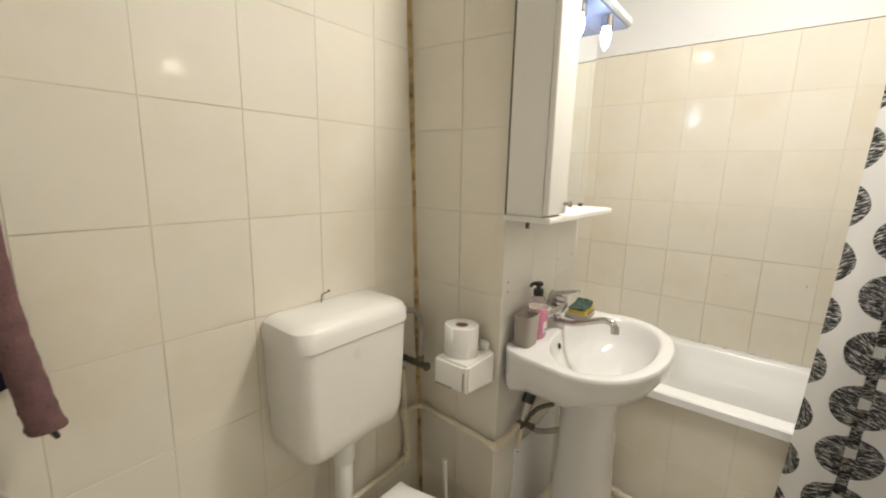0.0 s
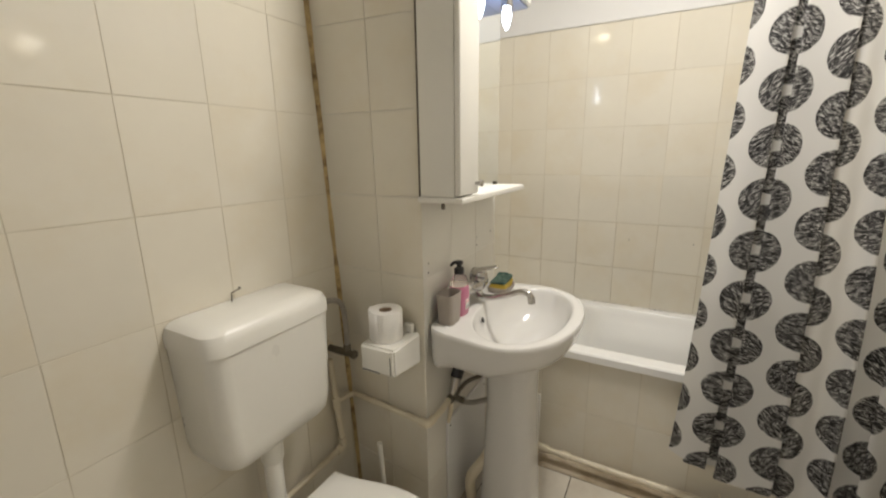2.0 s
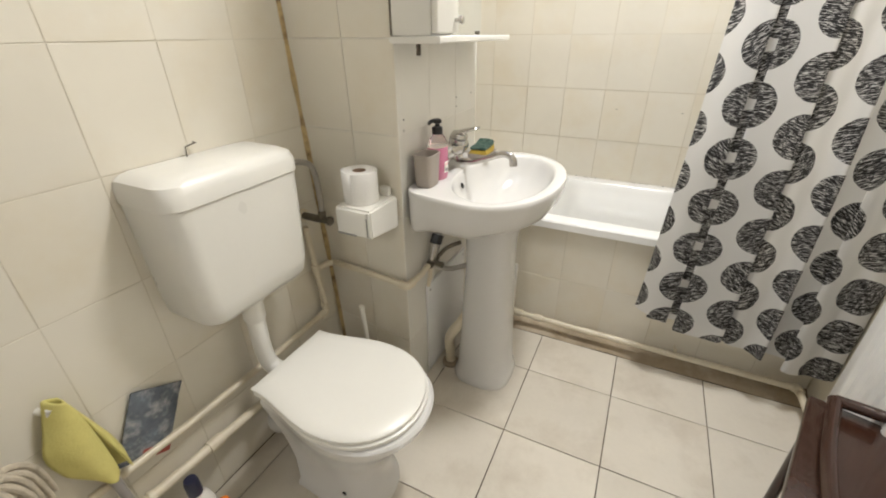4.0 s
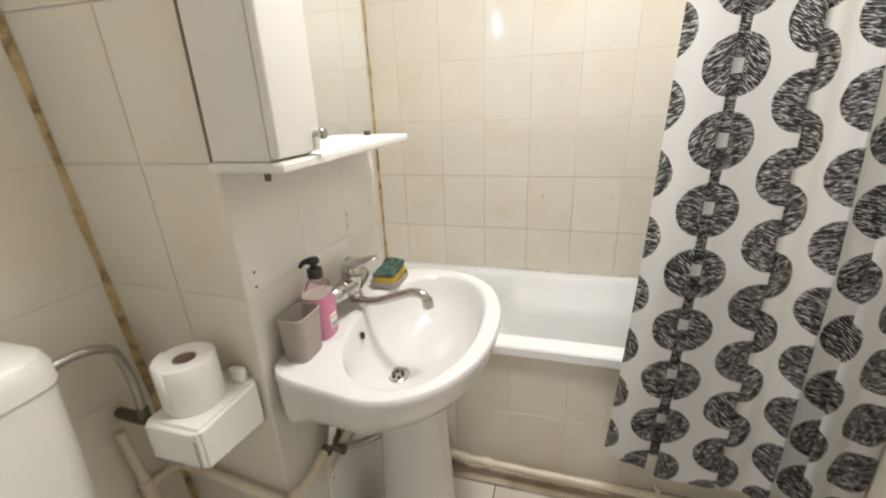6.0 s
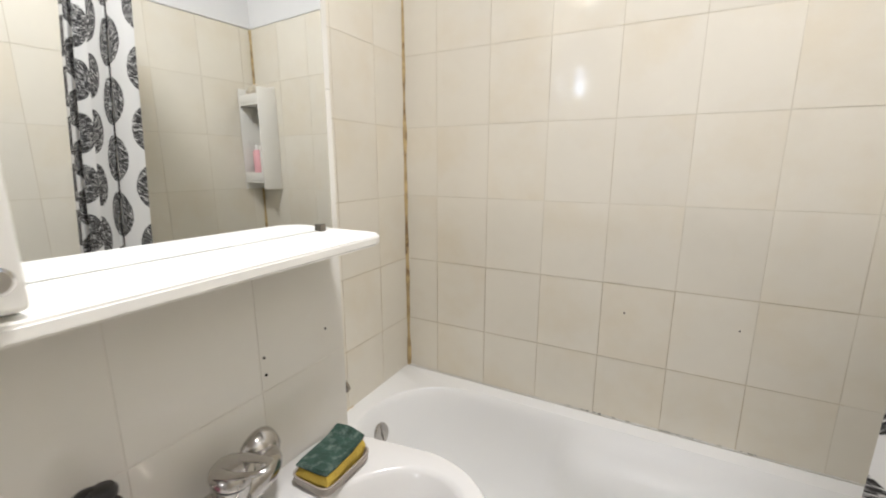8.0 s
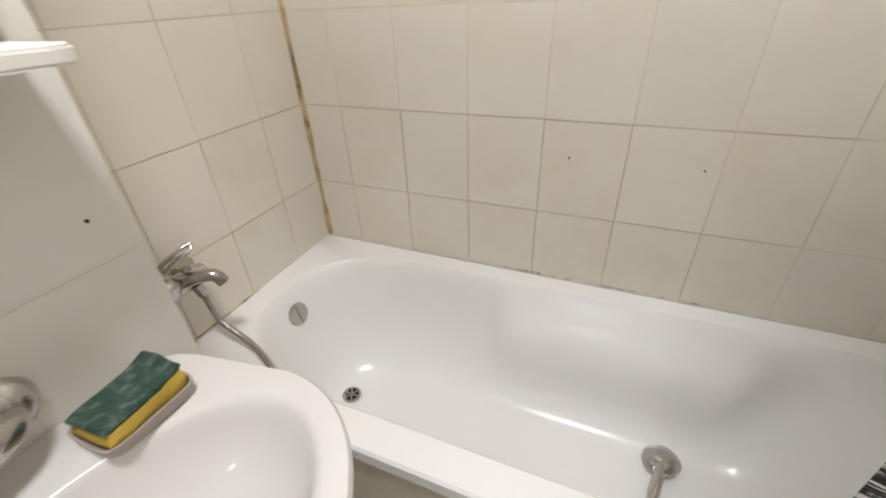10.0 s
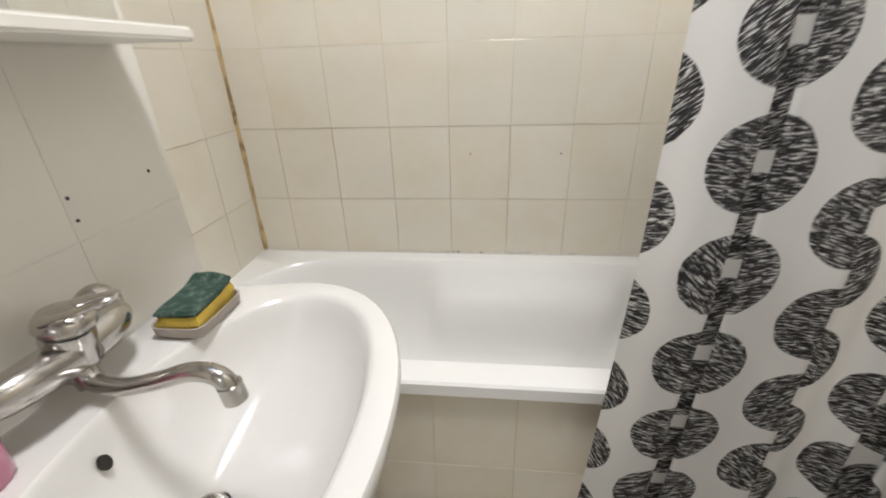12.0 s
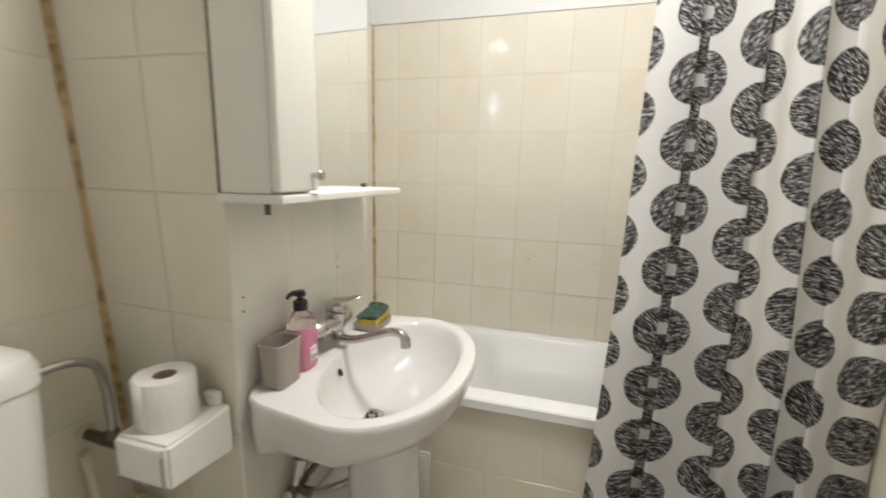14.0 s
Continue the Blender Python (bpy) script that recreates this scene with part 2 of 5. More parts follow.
    mix = n.new("ShaderNodeMix")
    mix.data_type = "RGBA"
    mix.inputs["A"].default_value = (0.76, 0.75, 0.73, 1)
    l.new(disc.outputs[0], mix.inputs["Factor"])
    l.new(ramp.outputs[0], mix.inputs["B"])
    l.new(mix.outputs["Result"], b.inputs["Base Color"])
    b.inputs["Roughness"].default_value = 0.8
    weave = n.new("ShaderNodeTexNoise")
    weave.inputs["Scale"].default_value = 700
    l.new(uv.outputs[0], weave.inputs["Vector"])
    bp = n.new("ShaderNodeBump")
    bp.inputs["Strength"].default_value, bp.inputs["Distance"].default_value = 0.3, 0.0006
    l.new(weave.outputs["Fac"], bp.inputs["Height"])
    l.new(bp.outputs[0], b.inputs["Normal"])
    # thin cloth: part of the light passes through it
    through_cloth, both = n.new("ShaderNodeBsdfTranslucent"), n.new("ShaderNodeMixShader")
    both.inputs["Fac"].default_value = 0.30
    l.new(mix.outputs["Result"], through_cloth.inputs["Color"])
    l.new(b.outputs[0], both.inputs[1])
    l.new(through_cloth.outputs[0], both.inputs[2])
    l.new(both.outputs[0], n["Material Output"].inputs["Surface"])
    return m


CURTAIN = curtain_material()


# ---- mesh helpers ----
def mesh_object(name, bm, mat, parent=None, smooth=True):
    me = bpy.data.meshes.new(name)
    bmesh.ops.recalc_face_normals(bm, faces=bm.faces)
    bm.to_mesh(me)
    bm.free()
    for m in mat if isinstance(mat, (list, tuple)) else [mat]:
        me.materials.append(m)
    if smooth:
        me.polygons.foreach_set("use_smooth", [True] * len(me.polygons))
        me.set_sharp_from_angle(angle=radians(38))
    ob = new(name, me)
    ob.parent = parent
    return ob


def part(name, bm, mat, parent, label="", smooth=True):
    ob = mesh_object(name, bm, mat, parent, smooth)
    if label:
        ob["label"] = label
    return ob


def thing(name, label, category, group="", kind=""):
    return tagged(new(name), label, category, group, kind)


def box(x0, x1, y0, y1, z0, z1, bevel=0.0, segs=2, bm=None):
    b = bmesh.new()
    bmesh.ops.create_cube(b, size=1)
    for v in b.verts:
        v.co = (x0 + (v.co.x + 0.5) * (x1 - x0), y0 + (v.co.y + 0.5) * (y1 - y0), z0 + (v.co.z + 0.5) * (z1 - z0))
    if bevel:
        bmesh.ops.bevel(b, geom=b.edges[:], offset=bevel, segments=segs, profile=0.5, affect="EDGES")
    if bm is None:
        return b
    return joined(bm, b)


def joined(bm, other):
    me = bpy.data.meshes.new("joint")
    other.to_mesh(me)
    other.free()
    bm.from_mesh(me)
    bpy.data.meshes.remove(me)
    return bm


def moved(bm, m):
    bmesh.ops.transform(bm, matrix=m, verts=bm.verts)
    return bm


def loft(loops, cap_start=True, cap_end=True, bm=None):
    """Closed loops of equal length, joined one after another."""
    bm = bm or bmesh.new()
    rings = [[bm.verts.new(p) for p in loop] for loop in loops]
    for a, b in zip(rings, rings[1:]):
        k = len(a)
        for i in range(k):
            bm.faces.new((a[i], a[(i + 1) % k], b[(i + 1) % k], b[i]))
    if cap_start:
        bm.faces.new(rings[0][::-1])
    if cap_end:
        bm.faces.new(rings[-1])
    return bm


def ring(c, rx, ry, z, k=32, power=2.0):
    out = []
    for i in range(k):
        a = 2 * math.pi * i / k
        ca, sa = math.cos(a), math.sin(a)
        out.append((c[0] + rx * math.copysign(abs(ca) ** (2 / power), ca), c[1] + ry * math.copysign(abs(sa) ** (2 / power), sa), z))
    return out


def turned(profile, c=(0, 0), k=24, power=2.0, bm=None):
    """A turned solid from (radius, z) rows."""
    return loft([ring(c, r, r, z, k, power) for r, z in profile], bm=bm)


def smoothed(points, steps=8):
    """A smooth line through the points."""
    p = [Vector(q) for q in points]
    out = []
    for i in range(len(p) - 1):
        a, b, c, d = p[max(i - 1, 0)], p[i], p[i + 1], p[min(i + 2, len(p) - 1)]
        for s in range(steps):
            t = s / steps
            out.append(0.5 * ((2 * b) + (c - a) * t + (2 * a - 5 * b + 4 * c - d) * t * t + (3 * b - a - 3 * c + d) * t ** 3))
    out.append(p[-1])
    return out


def tube(points, radius, k=12, smooth=0, bm=None, flat=1.0):
    """A tube along points; radius may be a list."""
    pts = smoothed(points, smooth) if smooth else [Vector(q) for q in points]
    n = len(pts)
    rad = radius if isinstance(radius, (list, tuple)) else [radius] * 2
    loops, side = [], None
    for i, p in enumerate(pts):
        d = (pts[min(i + 1, n - 1)] - pts[max(i - 1, 0)]).normalized()
        if side is None:
            side = d.orthogonal().normalized() if abs(d.z) > 0.9 else d.cross(Vector((0, 0, 1))).normalized()
        side = (side - d * side.dot(d)).normalized()
        up = d.cross(side)
        f = i / max(1, n - 1) * (len(rad) - 1)
        j = min(int(f), len(rad) - 2)
        r = rad[j] + (rad[j + 1] - rad[j]) * (f - j)
        loops.append([p + (side * math.cos(2 * math.pi * q / k) + up * math.sin(2 * math.pi * q / k) * flat) * r for q in range(k)])
    return loft(loops, bm=bm)


# ---- the room ----
HEAD = -0.934  # the wall at the head of the bath
LEFT, RIGHT, BACK, FRONT, TOP, CEIL = -0.966, 0.81, 2.358, -0.75, 2.022, 2.80
PIL_X, PIL_Y0, PIL_Y1 = -0.60, 1.02, 1.61
ROWS_Z = [TOP - 0.25 * k for k in range(9)][::-1]
ROWS_Z = [0.0] + [z for z in ROWS_Z if z > 0.03]

tiles_to_lay = []  # (wall object, origin, u, v, u edges, v edges, material), laid last


def wall(name, label, boxes_low, boxes_high):
    bm = bmesh.new()
    for b in boxes_low:
        joined(bm, box(*b))
    low = len(bm.faces)
    for b in boxes_high:
        joined(bm, box(*b))
    bm.faces.ensure_lookup_table()
    for f in bm.faces[low:]:
        f.material_index = 1
    me = bpy.data.meshes.new(name)
    bm.to_mesh(me)
    bm.free()
    me.materials.append(GROUT)
    me.materials.append(PAINT)
    return tagged(new(name, me), label, "wall", kind="structure")


G = 0.0009  # grout lies this far behind the tile faces
wall_west = wall("wall_west", "cream glazed tiles with white paint above", [(LEFT - 0.12, LEFT - G, FRONT - 0.12, BACK + 0.12, 0, TOP), (LEFT - 0.02, HEAD - G, PIL_Y1 - 0.03, BACK + 0.02, 0, TOP)],
                 [(LEFT - 0.12, LEFT - 0.002, FRONT - 0.12, BACK + 0.12, TOP + 0.004, CEIL), (LEFT - 0.02, HEAD - 0.002, PIL_Y1 - 0.03, BACK + 0.02, TOP + 0.004, CEIL)])
wall_north = wall("wall_north", "cream glazed tiles with white paint above", [(LEFT - G, RIGHT + G, BACK + G, BACK + 0.12, 0, TOP)],
                  [(LEFT - 0.002, RIGHT + 0.002, BACK + 0.002, BACK + 0.12, TOP + 0.004, CEIL)])
wall_east = wall("wall_east", "cream glazed tiles with white paint above", [(RIGHT + G, RIGHT + 0.12, FRONT - 0.12, BACK + 0.12, 0, TOP)],
                 [(RIGHT + 0.002, RIGHT + 0.12, FRONT - 0.12, BACK + 0.12, TOP + 0.004, CEIL)])
# unseen opening, sized so that the added hall light gets in
DOOR_X0, DOOR_X1, DOOR_Z = -0.43, 0.43, 2.03
south = box(LEFT - G, DOOR_X0, FRONT - 0.12, FRONT, 0, CEIL)
joined(south, box(DOOR_X1, RIGHT + G, FRONT - 0.12, FRONT, 0, CEIL))
joined(south, box(DOOR_X0, DOOR_X1, FRONT - 0.12, FRONT, DOOR_Z, CEIL))
wall_south = tagged(mesh_object("wall_south", south, PAINT, smooth=False), "plain white painted wall with an unseen, added doorway", "wall", kind="structure")
# an unseen hall added beyond the doorway for the fill lamp, closed by plain walls
hall = box(LEFT - 0.12, LEFT, -3.0, FRONT - 0.121, 0, CEIL)
joined(hall, box(RIGHT, RIGHT + 0.12, -3.0, FRONT - 0.121, 0, CEIL))
joined(hall, box(LEFT - 0.12, RIGHT + 0.12, -3.12, -3.001, 0, CEIL))
tagged(mesh_object("wall_hall", hall, PAINT, smooth=False), "plain white painted walls of the unseen, added hall", "wall", kind="structure")
tagged(mesh_object("ceiling_hall", box(LEFT - 0.12, RIGHT + 0.12, -3.12, FRONT - 0.121, CEIL + 0.001, CEIL + 0.1), PAINT, smooth=False), "plain white painted ceiling of the unseen, added hall", "ceiling", kind="structure")
tagged(mesh_object("floor_hall", box(LEFT - 0.12, RIGHT + 0.12, -3.12, FRONT - 0.121, -0.1, -0.001), FLOOR_TILE, smooth=False), "plain tiled floor of the unseen, added hall", "floor", kind="structure")
ceiling = tagged(mesh_object("ceiling", box(LEFT - 0.12, RIGHT + 0.12, FRONT - 0.12, BACK + 0.12, CEIL, CEIL + 0.1), PAINT, smooth=False), "plain white painted ceiling", "ceiling", kind="structure")
floor = tagged(mesh_object("floor", box(LEFT - 0.12, RIGHT + 0.12, FRONT - 0.12, BACK + 0.12, -0.1, -0.004), FLOOR_GROUT, smooth=False), "worn cream floor tiles with dark joints", "floor", kind="structure")


def side_y(x, z):
    """The shaft's side face, warped towards the west wall to fit the camera's view."""
    f = (x - LEFT) / (PIL_X - LEFT)
    return (1.085 - 0.052 * z) * (1 - f) + PIL_Y0 * f


# the shaft with the basin on it: a side face warped to fit the camera's view, a plumb front
bm = bmesh.new()
for z0, z1, g in ((0, TOP, G), (TOP + 0.004, CEIL, 0.002)):
    levels = []
    for i in range(25):
        z = z0 + (z1 - z0) * i / 24
        row = [(LEFT - 0.01 + (PIL_X - g - LEFT + 0.01) * q / 12, z) for q in range(13)]
        levels.append([(x, side_y(x, z) + g + 0.0015, z) for x, z in row] + [(PIL_X - g, PIL_Y1 - g, z), (LEFT - 0.01, PIL_Y1 - g, z)])
    start = len(bm.faces)
    loft(levels, bm=bm)
    bm.faces.ensure_lookup_table()
    for f in bm.faces[start:]:
        f.material_index = 1 if z0 else 0
wall_shaft = tagged(mesh_object("wall_shaft", bm, [GROUT_PALE, PAINT], smooth=False), "boxed-in pipe shaft with pale glazed tiles", "wall", kind="structure")

Y_W = [0.038 + 0.2 * k for k in range(-4, 5)]
tiles_to_lay.append((wall_west, (LEFT, 0, 0), (0, 1, 0), (0, 0, 1), [FRONT + 0.002] + Y_W + [1.05], ROWS_Z, TILE))
tiles_to_lay.append((wall_west, (HEAD, 0, 0), (0, 1, 0), (0, 0, 1), [PIL_Y1 - 0.01, 1.78, 1.98, 2.182, BACK - 0.002], [z for z in ROWS_Z if z > 0.5], TILE))
X_N = [-0.594 + 0.2008 * k for k in range(-1, 7)]
tiles_to_lay.append((wall_north, (0, BACK, 0), (1, 0, 0), (0, 0, 1), [HEAD + 0.004] + X_N + [RIGHT - 0.002], [z for z in ROWS_Z if z > 0.5], TILE))
tiles_to_lay.append((wall_east, (RIGHT, 0, 0), (0, -1, 0), (0, 0, 1), sorted(-y for y in [FRONT + 0.002] + [0.10 + 0.2 * k for k in range(-4, 12)] + [BACK - 0.008]), ROWS_Z, TILE))
tiles_to_lay.append((wall_shaft, (PIL_X, 0, 0), (0, 1, 0), (0, 0, 1), [PIL_Y0 + 0.001, 1.215, 1.412, PIL_Y1 - 0.001], ROWS_Z, TILE_PALE))
tiles_to_lay.append((floor, (0, 0, 0), (1, 0, 0), (0, 1, 0), [LEFT + 0.001] + [-0.886 + 0.334 * k for k in range(0, 6)] + [RIGHT - 0.001],
                     [FRONT + 0.002] + [-0.645 + 0.3325 * k for k in range(0, 7)] + [1.60], FLOOR_TILE))


def sealant(name, bm, label):
    return tagged(mesh_object(name, bm, RUST), label, "sealant", kind="structure")


# rust-stained corner joints
def corner_strip(foot, head, width, depth_dir, steps=40):
    a, b = Vector(foot), Vector(head)
    bm = bmesh.new()
    rows = []
    for i in range(steps + 1):
        p = a.lerp(b, i / steps)
        w = width * (0.75 + 0.5 * noise.noise(Vector((p.z * 9, foot[1] * 3, 1))) + 0.25)
        rows.append([p + Vector((depth_dir[0] * 0.001, depth_dir[1] * w, 0)), p + Vector((depth_dir[0] * w * 0.6, depth_dir[1] * w * 0.6, 0)), p + Vector((depth_dir[0] * w, depth_dir[1] * 0.001, 0)), p - Vector((depth_dir[0] * 0.03, depth_dir[1] * 0.01, 0))])
    return loft(rows, bm=bm)


sealant("trim_corner_west", corner_strip((LEFT, side_y(LEFT, 0.0), 0.0), (LEFT, side_y(LEFT, TOP), TOP), 0.011, (1, -1)), "rust-stained sealant in the tiled corner")
sealant("trim_corner_north", corner_strip((HEAD + 0.002, BACK, 0.56), (HEAD - 0.004, BACK, TOP), 0.010, (1, -1)), "rust-stained sealant in the corner over the bath")
sealant("trim_corner_east", corner_strip((RIGHT, BACK, 0.56), (RIGHT, BACK, TOP), 0.009, (-1, -1)), "rust-stained sealant in the corner over the bath")


# ---- bath corner ----
RIM, TUB_Y0, TUB_Y1, TUB_X0, TUB_X1 = 0.562, 1.672, BACK - 0.003, LEFT + 0.004, RIGHT - 0.004


def straight_sides(x0, x1, y0, y1, r0, r1, z, ledge=0.0):
    """A plan with rounded ends of radius r0 and r1, sampled evenly, for lofting."""
    cy, hy = (y0 + y1) / 2, (y1 - y0) / 2
    pts = []
    for i in range(25):
        a = math.pi / 2 + math.pi * i / 24
        pts.append((x0 + r0 + r0 * math.copysign(abs(math.cos(a)) ** 0.9, math.cos(a)), cy + hy * math.copysign(abs(math.sin(a)) ** 0.9, math.sin(a))))
    for i in range(1, 30):
        pts.append((x0 + r0 + (x1 - r1 - x0 - r0) * i / 30, y0))
    for i in range(25):
        a = -math.pi / 2 + math.pi * i / 24
        pts.append((x1 - r1 + r1 * math.copysign(abs(math.cos(a)) ** 0.65, math.cos(a)), cy + hy * math.copysign(abs(math.sin(a)) ** 0.65, math.sin(a))))
    for i in range(1, 30):
        pts.append((x1 - r1 - (x1 - r1 - x0 - r0) * i / 30, y1))
    out = []
    for x, y in pts:
        t, s = (x + 0.29) / 0.07, (0.45 - x) / 0.09
        w = max(0, min(1, t)) * max(0, min(1, s))
        w = w * w * (3 - 2 * w)
        out.append((x, y + (-ledge if y > cy else 0.0) * w, z))
    return out


def rim_outer(loop, z, grow=0.0):
    """Pushes a basin loop out to the tub's rectangular edge, point by point."""
    cx, cy = -0.07, (TUB_Y0 + TUB_Y1) / 2
    hx0, hx1, hy = cx - TUB_X0 + grow, TUB_X1 - cx + grow, (TUB_Y1 - TUB_Y0) / 2 + grow
    out = []
    for x, y, _ in loop:
        ey = (y - cy) / 0.272
        if abs(ey) > 0.985:
            out.append((x, cy + math.copysign(hy, ey), z))
            continue
        hx = hx1 if x > cx else hx0
        dx, dy = x - cx, (y - cy)
        k = min(hx / abs(dx) if dx else 9, hy / abs(dy) if dy else 9)
        out.append((cx + dx * k, cy + dy * k, z))
    return out


def bathtub():
    tub = thing("bathtub", "white enamelled built-in bathtub with moulded armrests", "bathtub")
    inner = straight_sides(-0.872, 0.735, 1.748, 2.292, 0.34, 0.2, RIM)
    steps = [(0.0, 0.0, 0.0, RIM - 0.001), (0.006, 0.006, 0.006, RIM - 0.008), (0.014, 0.018, 0.014, RIM - 0.03), (0.022, 0.04, 0.020, 0.50), (0.032, 0.07, 0.026, 0.46), (0.045, 0.11, 0.034, 0.40),
             (0.060, 0.155, 0.045, 0.33), (0.077, 0.195, 0.060, 0.272), (0.098, 0.228, 0.081, 0.228), (0.124, 0.258, 0.108, 0.198), (0.156, 0.29, 0.140, 0.180), (0.20, 0.33, 0.172, 0.171), (0.26, 0.38, 0.205, 0.167), (0.32, 0.43, 0.225, 0.166)]
    ledges = [0, 0, 0.004, 0.016, 0.046, 0.052, 0.040, 0.024, 0.010, 0.003, 0, 0, 0, 0]
    loops = []
    for (a, b, c, z), lg in zip(steps, ledges):
        r0, r1 = 0.34 - 0.4 * a, 0.2
        loops.append(straight_sides(-0.872 + a, 0.735 - b, 1.748 + c, 2.292 - c, r0, r1, z, lg))
    top = rim_outer(inner, RIM, -0.006)
    edge = rim_outer(inner, RIM - 0.006)
    low = rim_outer(inner, RIM - 0.036)
    back = rim_outer(inner, RIM - 0.038, -0.012)
    part("body", loft([back, low, edge, top] + loops, cap_start=False), ENAMEL, tub)
    # overflow plate and drain
    bm = turned([(0.037, 0), (0.037, 0.004), (0.034, 0.009), (0.012, 0.0105), (0.010, 0.0085)], k=28)
    joined(bm, box(-0.029, 0.029, -0.0025, 0.0025, 0.009, 0.0125))
    overflow = part("overflow_plate", moved(bm, pose(-0.842, 2.03, 0.468, 0, 78, 0)), CHROME, tub, "round chrome overflow plate")
    bm = turned([(0.031, 0), (0.031, 0.004), (0.024, 0.005), (0.022, 0.001)], k=28)
    drain = part("drain_ring", moved(bm, pose(-0.685, 2.012, 0.176)), CHROME, tub, "chrome drain ring")
    part("drain_hole", moved(turned([(0.021, 0), (0.021, 0.0016)], k=20), pose(-0.685, 2.012, 0.177)), HOLE_SHADE, drain)
    bm = turned([(0.006, 0), (0.006, 0.003)], k=12)
    for k in range(6):
        joined(bm, moved(box(0.004, 0.0215, -0.0022, 0.0022, 0, 0.003), pose(0, 0, 0, 0, 0, 60 * k)))
    part("strainer", moved(bm, pose(-0.685, 2.012, 0.1788)), CHROME, drain)
    return tub


bathtub()

# tiled front of the bath, its kerb and the heating pipe
PANEL_Y = 1.690
bath_panel = tagged(mesh_object("wall_bath_panel", box(LEFT + 0.3, RIGHT - 0.002, PANEL_Y + G, PANEL_Y + 0.05, 0.0, 0.526), GROUT, smooth=False), "cream tiled front of the bathtub with stained joints", "bath panel", kind="structure")
tiles_to_lay.append((bath_panel, (0, PANEL_Y, 0), (1, 0, 0), (0, 0, 1), [-0.62] + [-0.588 + 0.2008 * k for k in range(0, 7)] + [RIGHT - 0.004], [0.0, 0.022, 0.272, 0.524], TILE))
kerb = bmesh.new()
rows = []
for i in range(60):
    x = -0.60 + (RIGHT - 0.002 + 0.60) * i / 59
    w = 0.006 * noise.noise(Vector((x * 7, 0, 0)))
    rows.append([(x, 1.606 + w, -0.003), (x, 1.622 + w, 0.006 + w), (x, PANEL_Y + 0.004, 0.028), (x, PANEL_Y + 0.004, -0.003)])
loft(rows, bm=kerb)
tagged(mesh_object("baseboard_bath", kerb, DIRT), "grubby cement fillet along the bath front", "fillet", kind="structure")


def pipe_run(name, label, runs, category="pipe"):
    t = thing(name, label, category)
    for r in runs:
        nm, pts, rad = r[:3]
        part(nm, tube(pts, rad, 14, r[3] if len(r) > 3 else 0), r[4] if len(r) > 4 else PIPE, t)
    return t


pipe_run("heating_pipe", "painted heating pipe along the foot of the bath", [
    ("pipe", [(-0.36, 1.628, 0.075), (-0.1, 1.626, 0.073), (0.3, 1.626, 0.07), (0.745, 1.628, 0.066)], 0.0125),
    ("pipe", [(0.757, 1.615, 0.066), (0.757, 1.2, 0.07), (0.757, 0.6, 0.075), (0.757, 0.2, 0.08)], 0.0125),
    ("elbow", [(0.735, 1.628, 0.066), (0.752, 1.625, 0.066), (0.757, 1.605, 0.066)], 0.017, 6),
    ("elbow", [(-0.40, 1.64, 0.072), (-0.36, 1.628, 0.076), (-0.33, 1.628, 0.076)], 0.018, 6),
    ("coupling", [(-0.27, 1.628, 0.0745), (-0.235, 1.628, 0.0745)], 0.017),
    ("pipe", [(-0.47, 1.66, 0.07), (-0.40, 1.642, 0.072)], 0.0125),
    ("bracket", [(0.33, 1.628, 0.07), (0.33, 1.628, 0.10)], 0.005),
    ("bracket", [(0.33, 1.628, 0.07), (0.33, 1.69, 0.07)], 0.005),
])


def shower_rail():
    t = thing("shower_rail", "white painted shower curtain rail between the walls", "curtain rail")
    part("rail", tube([(HEAD - 0.002, 1.64, 2.075), (RIGHT, 1.64, 2.068)], 0.0125, 16), PLASTIC, t)
    for x in (HEAD - 0.002, RIGHT):
        d = 1 if x < 0 else -1
        part("flange", moved(turned([(0.026, 0), (0.026, 0.006), (0.017, 0.012), (0.016, 0.02)]), pose(x, 1.64, 2.072, 0, 90 * d, 0)), PLASTIC, t)
    return t


shower_rail()


